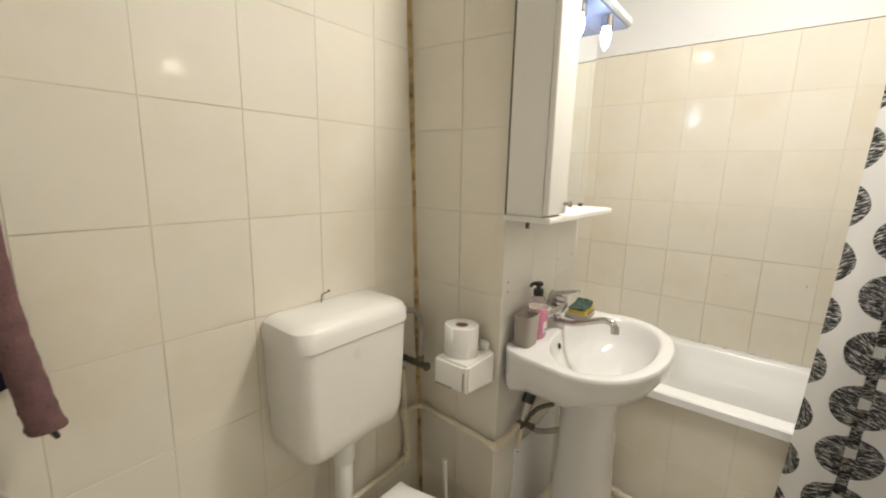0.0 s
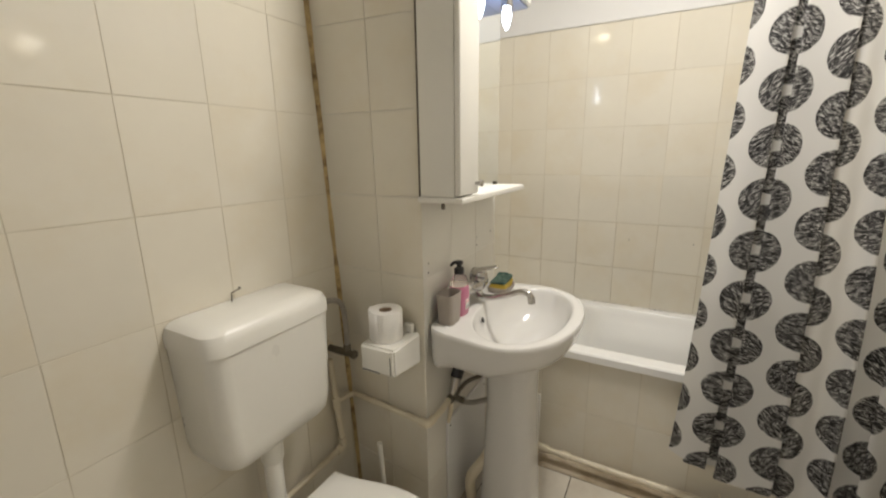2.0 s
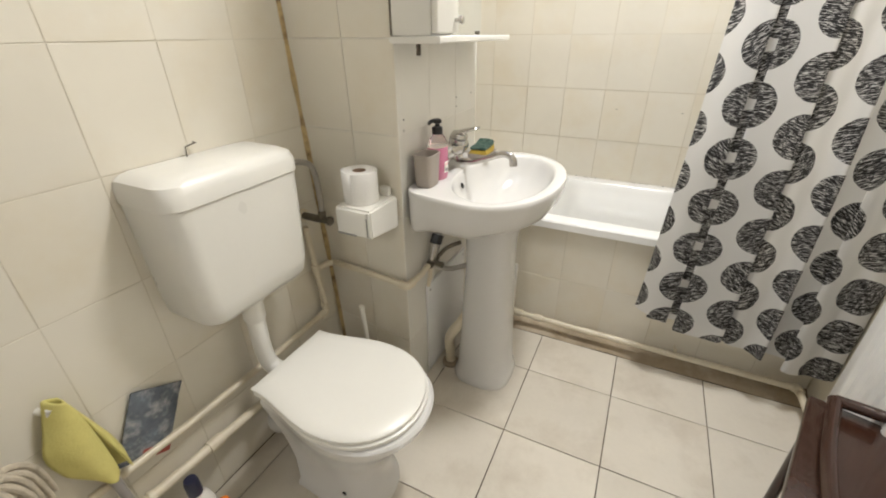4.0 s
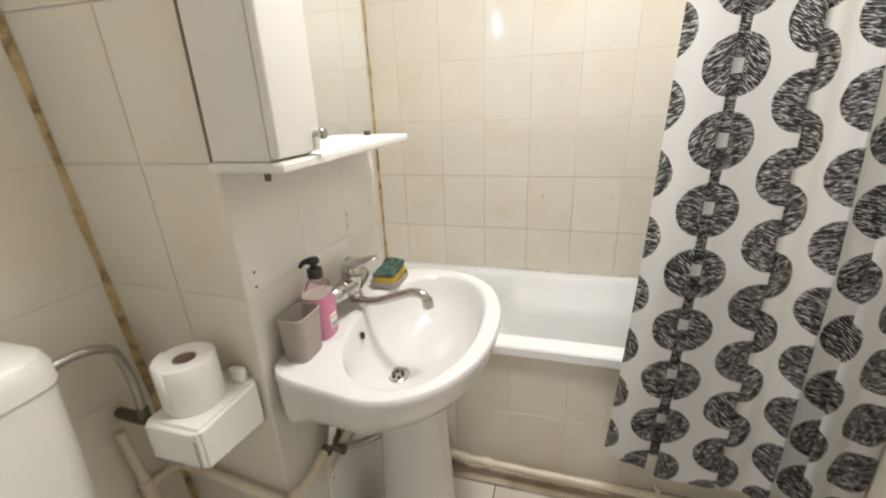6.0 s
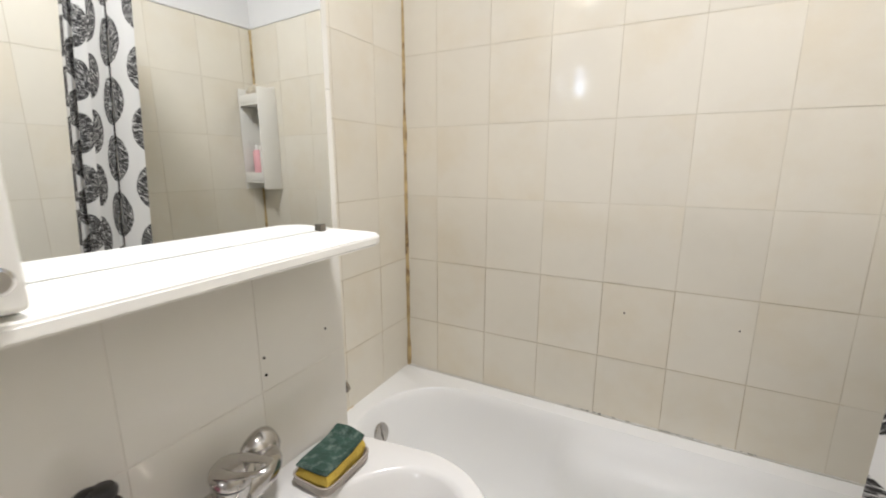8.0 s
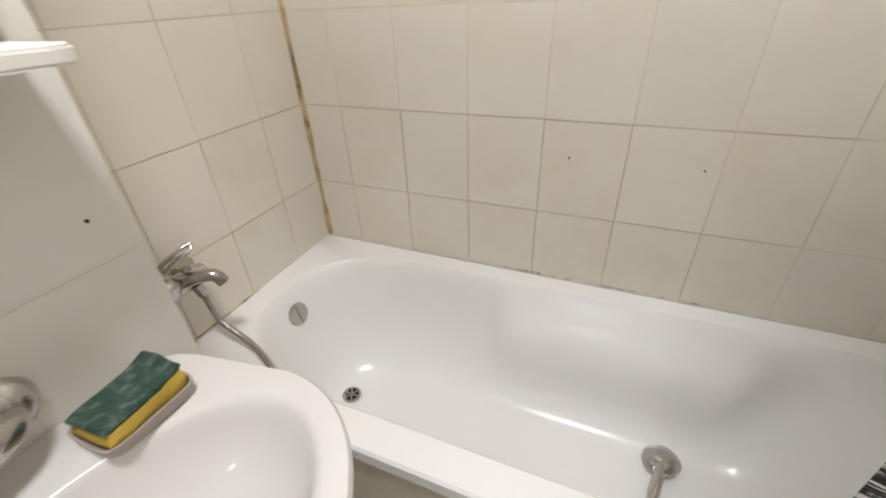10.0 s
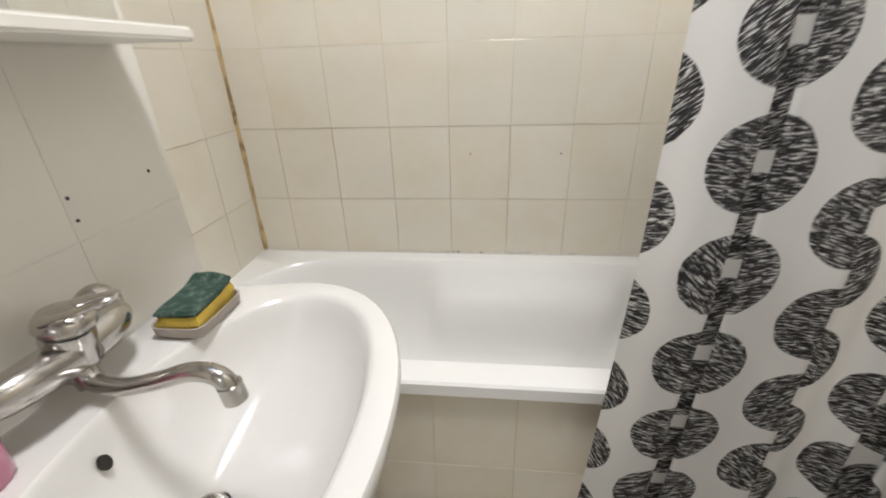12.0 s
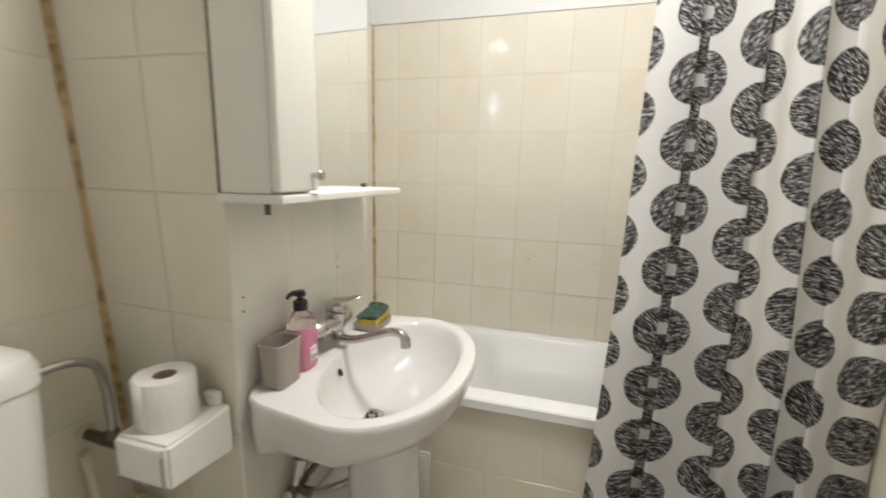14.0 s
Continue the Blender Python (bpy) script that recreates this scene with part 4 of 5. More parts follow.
# ---- mirror cabinet ----
def mirror_cabinet():
    t = thing("mirror_cabinet", "white bathroom mirror cabinet with shelf and lamp canopy", "mirror cabinet")
    x0 = PIL_X + 0.001
    z0, z1 = 1.260, 1.276

    def board(za, zb, y1, xf):
        """A shelf whose free front corner is rounded."""
        pts = [(x0, 1.000), (xf, 1.000)]
        r = 0.035
        for i in range(9):
            a = math.pi / 2 * i / 8
            pts.append((xf - r + r * math.cos(a), y1 - r + r * math.sin(a)))
        pts.append((x0, y1))
        bm = loft([[(x, y, za) for x, y in pts], [(x, y, zb) for x, y in pts]])
        bmesh.ops.bevel(bm, geom=[e for e in bm.edges if abs(e.verts[0].co.z - e.verts[1].co.z) < 1e-5], offset=0.003, segments=2, affect="EDGES")
        return bm

    part("shelf", board(z0, z1, 1.572, -0.455), LAMINATE, t)
    part("canopy", board(1.908, 1.926, 1.59, -0.455), LAMINATE, t)
    # dark colour here stands for the shaded gap between cabinet and wall
    part("back_panel", box(x0, x0 + 0.005, 1.006, 1.566, z1 + 0.0005, 1.9075), DARK_METAL, t, "back board coloured dark for the shade in the gap")
    part("mirror", moved(box(0, 0.004, 0, 0.4395, z1 + 0.0008, 1.907, 0.0006, 1), pose(x0 + 0.0060, 1.1265, 0, 0, 0, -2.3)), MIRROR, t, "mirror glass, worn at the lower edge")
    part("cabinet_body", box(x0 + 0.0055, -0.4825, 1.006, 1.1255, z1 + 0.001, 1.907, 0.002), LAMINATE, t)
    door = part("door", box(-0.481, -0.463, 1.004, 1.1265, z1 + 0.006, 1.905, 0.005, 3), LAMINATE, t, "white cabinet door")
    knob = turned([(0.005, 0), (0.005, 0.010), (0.010, 0.014), (0.0105, 0.020), (0.008, 0.023)], k=18)
    part("knob", moved(knob, pose(-0.463, 1.105, 1.312, 0, 90, 0)), CHROME, door, "small chrome knob")
    for y in (1.53,):
        part("mirror_clip", box(x0 + 0.025, x0 + 0.034, y, y + 0.012, z1, z1 + 0.012, 0.001), DARK_METAL, t)
    part("bracket", box(x0 + 0.02, x0 + 0.032, 1.102, 1.108, 1.228, 1.2565, 0.001), DARK_METAL, t, "small steel bracket")
    # canopy underside, its blue cast from the bulbs painted on
    part("lamp_plate", box(-0.585, -0.470, 1.15, 1.57, 1.9005, 1.9075, 0.001), BULB_LIGHT_BLUE, t, "plate under the canopy, painted with the bulbs' bluish light")
    for sx, y in ((-0.520, 1.255), (-0.490, 1.41)):
        s = part("lamp_socket", turned([(0.020, 1.865), (0.020, 1.868), (0.0185, 1.880), (0.020, 1.8995)], (sx, y), 24), CHROME, t, "chrome lamp socket")
        part("bulb", turned([(0.003, 1.797), (0.008, 1.805), (0.0135, 1.820), (0.0165, 1.838), (0.0155, 1.852), (0.012, 1.8645)], (sx, y), 20), COLD_BULB, s, "lit cold white candle bulb")
    part("cable_loop", tube([(-0.56, 1.04, 1.927), (-0.55, 1.045, 1.945), (-0.53, 1.055, 1.955), (-0.505, 1.06, 1.945), (-0.50, 1.06, 1.928)], 0.0025, 8, 6), PLASTIC, t)
    return t


mirror_cabinet()


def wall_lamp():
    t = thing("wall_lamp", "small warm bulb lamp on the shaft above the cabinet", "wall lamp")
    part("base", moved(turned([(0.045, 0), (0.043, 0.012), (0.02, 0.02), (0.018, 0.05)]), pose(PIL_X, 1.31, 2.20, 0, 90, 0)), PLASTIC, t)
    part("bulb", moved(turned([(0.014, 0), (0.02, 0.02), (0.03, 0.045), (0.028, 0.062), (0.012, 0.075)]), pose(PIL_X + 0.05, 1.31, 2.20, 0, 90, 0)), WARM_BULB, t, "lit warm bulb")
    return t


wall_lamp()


def lamp_bar():
    t = thing("globe_wall_lamp", "small white wall lamp with one warm globe", "wall lamp")
    part("bar", box(RIGHT - 0.03, RIGHT - 0.001, 0.84, 0.92, 1.89, 1.97, 0.005), PLASTIC, t)
    part("globe", moved(turned([(0.012, 0), (0.024, 0.012), (0.030, 0.03), (0.024, 0.050), (0.008, 0.060)]), pose(RIGHT - 0.03, 0.88, 1.93, 0, -90, 0)), WARM_BULB, t, "lit warm globe")
    return t


lamp_bar()


# body for the added ceiling light, never in view
def ceiling_fill_lamp():
    t = thing("ceiling_fill_lamp", "unseen flat round lamp added on the ceiling as fill light", "ceiling lamp")
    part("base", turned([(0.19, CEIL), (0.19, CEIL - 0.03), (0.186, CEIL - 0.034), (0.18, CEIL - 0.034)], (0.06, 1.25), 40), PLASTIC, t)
    part("diffuser", turned([(0.179, CEIL - 0.034), (0.178, CEIL - 0.06), (0.166, CEIL - 0.078), (0.11, CEIL - 0.086), (0.02, CEIL - 0.088)], (0.06, 1.25), 40), WARM_BULB, t, "glowing diffuser of the added ceiling lamp")
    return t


ceiling_fill_lamp()


# pendant body given to the added hall light, out of view
def hall_fill_lamp():
    t = thing("hall_fill_lamp", "unseen pendant bulb added in the hall as fill light", "ceiling lamp")
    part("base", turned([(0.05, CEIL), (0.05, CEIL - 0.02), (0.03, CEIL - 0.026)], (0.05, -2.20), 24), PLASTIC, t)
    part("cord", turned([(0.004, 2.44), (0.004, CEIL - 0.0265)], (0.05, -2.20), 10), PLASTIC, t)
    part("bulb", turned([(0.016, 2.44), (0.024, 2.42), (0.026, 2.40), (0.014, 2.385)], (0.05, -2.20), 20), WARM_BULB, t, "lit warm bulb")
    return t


hall_fill_lamp()

# joints between the bath and the tiles, the gap's shade put in as a dark strip
def joint_line(name, a, b, r, mat, label, steps=60):
    pts = []
    for i in range(steps + 1):
        p = Vector(a).lerp(Vector(b), i / steps)
        pts.append(p + Vector((0, 0, 0.0012 * noise.noise(p * 22))))
    bm = tube(pts, [r * (0.35 + abs(1.3 * noise.noise(Vector((i * 0.7, a[0] * 5, 0))))) for i in range(steps + 1)], 6)
    return tagged(mesh_object(name, bm, mat), label, "sealant", kind="structure")


joint_line("trim_bath_joint", (-0.30, BACK - 0.001, RIM), (0.26, BACK - 0.001, RIM), 0.0026, HOLE_SHADE, "dark strip for the shade in the gap between bath and tiles")
joint_line("trim_bath_sealant", (-0.93, BACK - 0.002, RIM), (0.80, BACK - 0.002, RIM), 0.0032, PLASTIC, "lumpy white sealant along the bath", 140)
joint_line("trim_bath_side_joint", (HEAD + 0.001, 1.62, RIM + 0.001), (HEAD + 0.001, 2.0, RIM + 0.001), 0.0030, RUST, "stained joint between bath and side wall")


# browned joints in the lowest rows of tiles over the bath
JOINT = material("browned_joint", (0.50, 0.41, 0.26), 0.8, var=0.35, scale=9, fine=60, bump=0.05, stain=(0.70, 0.655, 0.55), stain_amount=0.95, stain_scale=6)


def browned_joints():
    bm = bmesh.new()
    runs = []
    for z in (0.772, 1.022):
        runs.append(((HEAD + 0.01, BACK, z), (0.42, BACK, z)))
        runs.append(((HEAD, PIL_Y1 + 0.01, z), (HEAD, BACK - 0.01, z)))
    for x in X_N[:6]:
        runs.append(((x, BACK, RIM + 0.004), (x, BACK, 1.022 if x < 0.15 else 0.772)))
    for y in (1.78, 1.98, 2.182):
        runs.append(((HEAD, y, RIM + 0.004), (HEAD, y, 1.022)))
    for k, (a, b) in enumerate(runs):
        a, b = Vector(a), Vector(b)
        n = max(12, int((b - a).length / 0.02))
        tube([a.lerp(b, i / n) for i in range(n + 1)], [0.0004 + 0.0009 * abs(noise.noise(Vector((i * 0.45, k * 3.1, 0)))) for i in range(n + 1)], 6, bm=bm)
    return tagged(mesh_object("trim_tile_joints", bm, JOINT), "browned joints between the tiles over the bath", "joint", kind="structure")


browned_joints()


# ---- toilet corner ----
def cistern():
    t = thing("toilet_cistern", "white plastic wall-hung toilet cistern", "cistern")
    yc, x0 = 0.639, LEFT + 0.001

    def level(z, xf, hw, r=0.045):
        """A plan with rounded front corners, flat against the wall."""
        pts = [(x0, yc - hw)]
        for i in range(9):
            a = -math.pi / 2 + math.pi / 2 * i / 8
            pts.append((xf - r + r * math.cos(a), yc - hw + r + r * math.sin(a)))
        for i in range(9):
            a = math.pi / 2 * i / 8
            pts.append((xf - r + r * math.cos(a), yc + hw - r + r * math.sin(a)))
        pts.append((x0, yc + hw))
        return [(x, y, z) for x, y in pts]

    xf = -0.798
    part("tank", loft([level(0.640, xf - 0.035, 0.140), level(0.644, xf - 0.020, 0.156), level(0.658, xf - 0.010, 0.168), level(0.70, xf - 0.004, 0.176), level(0.82, xf, 0.181), level(0.958, xf + 0.002, 0.185)]), PLASTIC, t)
    part("lid", loft([level(0.9585, xf + 0.004, 0.1875), level(0.9600, xf + 0.0055, 0.189), level(0.990, xf + 0.005, 0.189), level(1.009, xf - 0.002, 0.183), level(1.019, xf - 0.018, 0.168), level(1.023, xf - 0.042, 0.145)]), PLASTIC, t, "domed white plastic lid")
    return t


cistern()


def flush_pipe():
    t = thing("flush_pipe", "white plastic flush pipe between cistern and toilet", "pipe")
    part("nut", turned([(0.0275, 0.555), (0.031, 0.562), (0.031, 0.612), (0.036, 0.616), (0.036, 0.638), (0.030, 0.640)], (-0.878, 0.632), 24), PLASTIC, t)
    part("pipe", tube([(-0.878, 0.632, 0.63), (-0.880, 0.632, 0.50), (-0.880, 0.633, 0.425), (-0.866, 0.637, 0.378), (-0.82, 0.643, 0.363), (-0.765, 0.643, 0.362)], 0.0255, 20, 6), PLASTIC, t)
    part("sleeve", tube([(-0.81, 0.643, 0.366), (-0.765, 0.643, 0.362)], [0.034, 0.036], 20), PLASTIC, t)
    return t


flush_pipe()


def toilet():
    t = thing("toilet", "white porcelain toilet with closed plastic lid", "toilet")
    yc = 0.645

    def plan(z, x0, x1, hw, back):
        """An egg: flat at the hinge, round at the front."""
        out = []
        xm = x1 - hw * 1.12
        for i in range(21):
            a = -math.pi / 2 + math.pi * i / 20
            out.append((xm + (x1 - xm) * abs(math.cos(a)) ** 0.92 * (1 if math.cos(a) >= 0 else -1), yc + hw * math.copysign(abs(math.sin(a)) ** 0.96, math.sin(a)), z))
        for i in range(1, 9):
            f = i / 8
            e = f * f * (3 - 2 * f)
            out.append((xm + (x0 - xm) * f, yc + hw + (back - hw) * e, z))
        for i in range(8):
            f = 1 - i / 8
            e = f * f * (3 - 2 * f)
            out.append((xm + (x0 - xm) * f, yc - hw - (back - hw) * e, z))
        return out

    def foot(z, x0, x1, hw, back):
        return plan(z, x0, x1, hw, back)

    part("bowl", loft([foot(0.0, -0.745, -0.455, 0.118, 0.108), foot(0.015, -0.745, -0.455, 0.118, 0.108), foot(0.03, -0.742, -0.465, 0.108, 0.10), foot(0.12, -0.742, -0.475, 0.100, 0.098), foot(0.20, -0.745, -0.455, 0.112, 0.105),
                       foot(0.28, -0.755, -0.405, 0.140, 0.118), foot(0.34, -0.765, -0.358, 0.165, 0.130), foot(0.375, -0.77, -0.335, 0.178, 0.138), foot(0.395, -0.77, -0.33, 0.180, 0.14), foot(0.402, -0.768, -0.336, 0.174, 0.136)]), PORCELAIN, t)
    part("seat", loft([plan(0.4035, -0.79, -0.352, 0.176, 0.134), plan(0.406, -0.792, -0.346, 0.180, 0.136), plan(0.416, -0.792, -0.346, 0.180, 0.136), plan(0.419, -0.79, -0.351, 0.176, 0.134)]), PLASTIC, t, "white plastic seat")
    part("lid", loft([plan(0.4205, -0.794, -0.358, 0.174, 0.136), plan(0.424, -0.796, -0.352, 0.179, 0.138), plan(0.430, -0.796, -0.353, 0.178, 0.138), plan(0.4345, -0.79, -0.360, 0.172, 0.132), plan(0.437, -0.76, -0.395, 0.142, 0.105)]), PLASTIC, t, "white plastic lid")
    for y in (yc - 0.075, yc + 0.075):
        part("hinge", tube([(-0.79, y - 0.016, 0.415), (-0.79, y + 0.016, 0.415)], 0.010), PLASTIC, t)
    part("side_hole", moved(turned([(0.007, 0), (0.007, 0.002)], k=12), pose(-0.56, 0.5435, 0.075, 90, 0, 0)), HOLE_SHADE, t)
    part("waste_outlet", tube([(-0.74, yc, 0.17), (-0.82, yc, 0.16), (-0.90, yc, 0.12)], 0.052, 24, 4), PORCELAIN, t)
    return t


toilet()


def water_pipe():
    t = thing("water_pipe", "cream painted water pipe with branches round the shaft", "pipe")
    r, x = 0.0105, LEFT + 0.026
    y1 = 0.962
    part("riser", tube([(x, 0.940, 0.705), (x, 0.952, 0.56), (x, y1 + 0.008, 0.350)], r, 14), PIPE, t)
    part("elbow", tube([(x, y1 + 0.004, 0.375), (x, y1 + 0.006, 0.340), (x, y1 - 0.025, 0.334)], 0.0145, 14, 5), PIPE, t)
    part("run", tube([(x, y1, 0.336), (x, 0.70, 0.330), (x, 0.40, 0.335), (x, 0.16, 0.348)], r, 14), PIPE, t)
    part("tee", tube([(x, 0.951, 0.552), (x, 0.955, 0.502)], 0.0145, 14), PIPE, t)
    yb = side_y(-0.9, 0.54) - 0.024
    part("branch", tube([(x, 0.953, 0.525), (x + 0.004, yb - 0.03, 0.530), (x + 0.022, yb, 0.530)], r, 14, 5), PIPE, t)
    ya = PIL_Y0 - 0.024
    part("run", tube([(x + 0.018, yb, 0.530), (-0.78, side_y(-0.78, 0.5) - 0.024, 0.532), (PIL_X + 0.004, ya, 0.534)], r, 14), PIPE, t)
    part("elbow", tube([(PIL_X - 0.012, ya + 0.001, 0.534), (PIL_X + 0.016, ya, 0.533), (PIL_X + 0.022, ya + 0.03, 0.535)], 0.0145, 14, 5), PIPE, t)
    part("run", tube([(PIL_X + 0.022, ya + 0.02, 0.534), (PIL_X + 0.024, 1.08, 0.535), (PIL_X + 0.026, 1.135, 0.548)], r, 14), PIPE, t)
    return t


water_pipe()
pipe_run("low_pipe", "thick cream painted pipe low along the wall", [
    ("run", [(LEFT + 0.03, 0.80, 0.185), (LEFT + 0.03, 0.45, 0.208), (LEFT + 0.03, -0.2, 0.245)], 0.0145),
    ("coupling", [(LEFT + 0.03, 0.462, 0.2075), (LEFT + 0.03, 0.418, 0.2105)], 0.0195),
    ("collar", [(LEFT + 0.03, 0.262, 0.219), (LEFT + 0.03, 0.248, 0.220)], 0.0185),
])


def inlet_hose():
    t = thing("cistern_inlet", "grey braided inlet hose and valve beside the cistern", "hose")
    part("hose", tube([(-0.875, 0.818, 0.945), (-0.872, 0.85, 0.951), (-0.868, 0.895, 0.949), (-0.868, 0.937, 0.925), (-0.868, 0.951, 0.87), (-0.868, 0.954, 0.80), (-0.870, 0.954, 0.765)], 0.0088, 12, 8), STEEL_HOSE, t)
    part("nut", tube([(-0.870, 0.954, 0.772), (-0.870, 0.954, 0.748)], 0.0125, 6), DARK_METAL, t)
    part("valve", tube([(-0.845, 0.951, 0.742), (-0.90, 0.957, 0.738), (LEFT, 0.963, 0.735)], [0.011, 0.013, 0.012], 12), DARK_METAL, t, "tarnished angle valve")
    part("handle", moved(turned([(0.006, 0), (0.015, 0.004), (0.015, 0.012), (0.010, 0.016)]), pose(-0.846, 0.951, 0.742, 0, 90, 0)), DARK_METAL, t)
    part("rosette", moved(turned([(0.024, 0), (0.022, 0.005), (0.013, 0.008)]), pose(LEFT, 0.963, 0.735, 0, 90, 0)), PIPE, t)
    return t


inlet_hose()
hook = thing("wall_hook", "bent wire hook above the cistern", "hook")
part("wire", tube([(LEFT, 0.655, 1.050), (LEFT + 0.012, 0.653, 1.050), (LEFT + 0.014, 0.624, 1.046), (LEFT + 0.014, 0.621, 1.018)], 0.0018, 8), DARK_METAL, hook)


def paper_holder():
    t = thing("toilet_paper_holder", "white plastic toilet paper box on the shaft side", "paper holder")
    x0, x1, y0 = -0.737, -0.613, 0.868
    y1 = 1.016
    lo = [(x0, y0, 0.757), (x1, y0, 0.757), (x1, y1, 0.738), (x0, y1, 0.738)]
    hi = [(x0, y0, 0.843), (x1, y0, 0.843), (x1, y1, 0.843), (x0, y1, 0.843)]
    bm = loft([lo, hi])
    bmesh.ops.bevel(bm, geom=bm.edges[:], offset=0.006, segments=3, affect="EDGES")
    part("box", bm, PLASTIC, t)
    part("flap", moved(box(0.006, 0.108, -0.003, 0.001, 0.006, 0.078, 0.0015), pose(x0, y0, 0.758)), PLASTIC, t)
    # grey strips on the face put the slits' shade in as colour
    part("gap", moved(box(0.1085, 0.1115, -0.0012, 0.0005, 0.004, 0.062), pose(x0, y0, 0.758)), GREYBAR, t, "grey strip for the shaded slit beside the flap")
    part("back_tab", box(-0.665, -0.632, 0.995, 1.014, 0.8435, 0.872, 0.004), PLASTIC, t)
    part("wall_plate", box(-0.725, -0.625, 1.0165, 1.034, 0.742, 0.838, 0.003), PLASTIC, t)
    part("bottom_slit", moved(box(0.006, 0.070, -0.0034, 0.0005, 0.001, 0.0045), pose(x0, y0, 0.758)), GREYBAR, t, "grey strip for the shaded slit under the flap")
    return t


paper_holder()


def paper_roll():
    t = thing("toilet_roll", "white toilet paper roll standing on its holder", "toilet roll")
    c, z = (-0.688, 0.938), 0.8435
    loops = [ring(c, 0.0185, 0.0185, z, 36), ring(c, 0.050, 0.050, z, 36), ring(c, 0.0515, 0.0515, z + 0.004, 36), ring(c, 0.0515, 0.0515, z + 0.090, 36), ring(c, 0.050, 0.050, z + 0.0935, 36), ring(c, 0.021, 0.021, z + 0.092, 36), ring(c, 0.0195, 0.0195, z + 0.090, 36)]
    part("paper", loft(loops, cap_start=False, cap_end=False), PAPER, t)
    part("core", loft([ring(c, 0.0196, 0.0196, z + 0.0915, 36), ring(c, 0.0180, 0.0180, z + 0.0915, 36), ring(c, 0.0178, 0.0178, z + 0.001, 36)], cap_start=False), CARD, t, "brown cardboard core")
    pts = []
    for i in range(9):
        a = math.pi * (0.98 + 0.07 * i)
        pts.append((c[0] + (0.0525 + 0.0016 * max(0, 3 - i)) * math.cos(a), c[1] + (0.0525 + 0.0016 * max(0, 3 - i)) * math.sin(a)))
    bm = bmesh.new()
    v = [(bm.verts.new((x, y, z + 0.006)), bm.verts.new((x, y, z + 0.093))) for x, y in pts]
    for a, b in zip(v, v[1:]):
        bm.faces.new((a[0], b[0], b[1], a[1]))
    sheet = part("loose_sheet", bm, PAPER, t)
    sheet.modifiers.new("thickness", "SOLIDIFY").thickness = 0.0006
    return t


paper_roll()


def toilet_brush():
    t = thing("toilet_brush", "white plastic toilet brush in a holder", "toilet brush")
    c = (-0.735, 0.955)
    part("holder", loft([ring(c, 0.052, 0.046, 0.0, 28, 3), ring(c, 0.052, 0.046, 0.01, 28, 3), ring(c, 0.056, 0.050, 0.15, 28, 3), ring(c, 0.052, 0.046, 0.15, 28, 3), ring(c, 0.046, 0.042, 0.02, 28, 3)]), PLASTIC, t)
    part("brush_head", turned([(0.010, 0.03), (0.028, 0.04), (0.032, 0.10), (0.028, 0.135), (0.012, 0.15)], c, 20), PAPER, t)
    part("handle", tube([(c[0], c[1], 0.14), (c[0] - 0.010, c[1] + 0.001, 0.28), (c[0] - 0.020, c[1] + 0.002, 0.425)], [0.007, 0.006, 0.008, 0.009], 14), PLASTIC, t)
    return t


toilet_brush()


def basin_plumbing():
    t = thing("basin_plumbing", "tarnished valve, hoses and white trap behind the pedestal", "plumbing")
    x = PIL_X + 0.03
    part("valve", tube([(x, 1.128, 0.548), (x, 1.185, 0.556)], [0.015, 0.019, 0.016], 10), DARK_METAL, t, "tarnished angle valve")
    part("valve_handle", tube([(x, 1.150, 0.552), (x + 0.045, 1.146, 0.550)], [0.008, 0.014, 0.012], 10), DARK_METAL, t)
    part("filter", tube([(x, 1.150, 0.560), (x + 0.006, 1.170, 0.620)], [0.014, 0.020, 0.020], 14), CHROME, t)
    part("nut", tube([(x + 0.006, 1.170, 0.618), (x + 0.010, 1.185, 0.648)], 0.0215, 8), BLACK, t)
    part("hose", tube([(x + 0.010, 1.184, 0.645), (x + 0.015, 1.205, 0.675), (x + 0.01, 1.215, 0.72)], 0.011, 10, 5), STEEL_HOSE, t)
    part("hose", tube([(x, 1.17, 0.53), (x + 0.02, 1.20, 0.505), (x + 0.05, 1.24, 0.49), (x + 0.10, 1.28, 0.50)], 0.010, 10, 5), STEEL_HOSE, t)
    part("hose", tube([(x + 0.01, 1.19, 0.56), (x + 0.03, 1.215, 0.585), (x + 0.07, 1.25, 0.60)], 0.008, 10, 5), DARK_METAL, t)
    part("drain_valve", tube([(x, 1.14, 0.54), (x + 0.004, 1.125, 0.50), (x + 0.004, 1.110, 0.47)], [0.009, 0.008, 0.006], 10), PIPE, t)
    part("trap", tube([(-0.40, 1.262, 0.70), (-0.41, 1.25, 0.45), (-0.47, 1.235, 0.28), (-0.53, 1.225, 0.17), (-0.54, 1.25, 0.05), (-0.54, 1.25, 0.0)], 0.021, 16, 6), PIPE, t)
    part("floor_ring", turned([(0.036, 0.0), (0.036, 0.010), (0.024, 0.016)], (-0.54, 1.25), 20), DIRT, t)
    return t


basin_plumbing()
board = thing("access_cover", "white board cover low on the shaft beneath the basin", "access cover")
part("board", box(PIL_X + 0.001, PIL_X + 0.011, 1.150, 1.50, 0.02, 0.44, 0.002), PAINT, board)
for y in (1.168, 1.482):
    part("screw", moved(turned([(0.004, 0), (0.004, 0.0008), (0.002, 0.0016)], k=12), pose(PIL_X + 0.0112, y, 0.415, 0, 90, 0)), DARK_METAL, board)

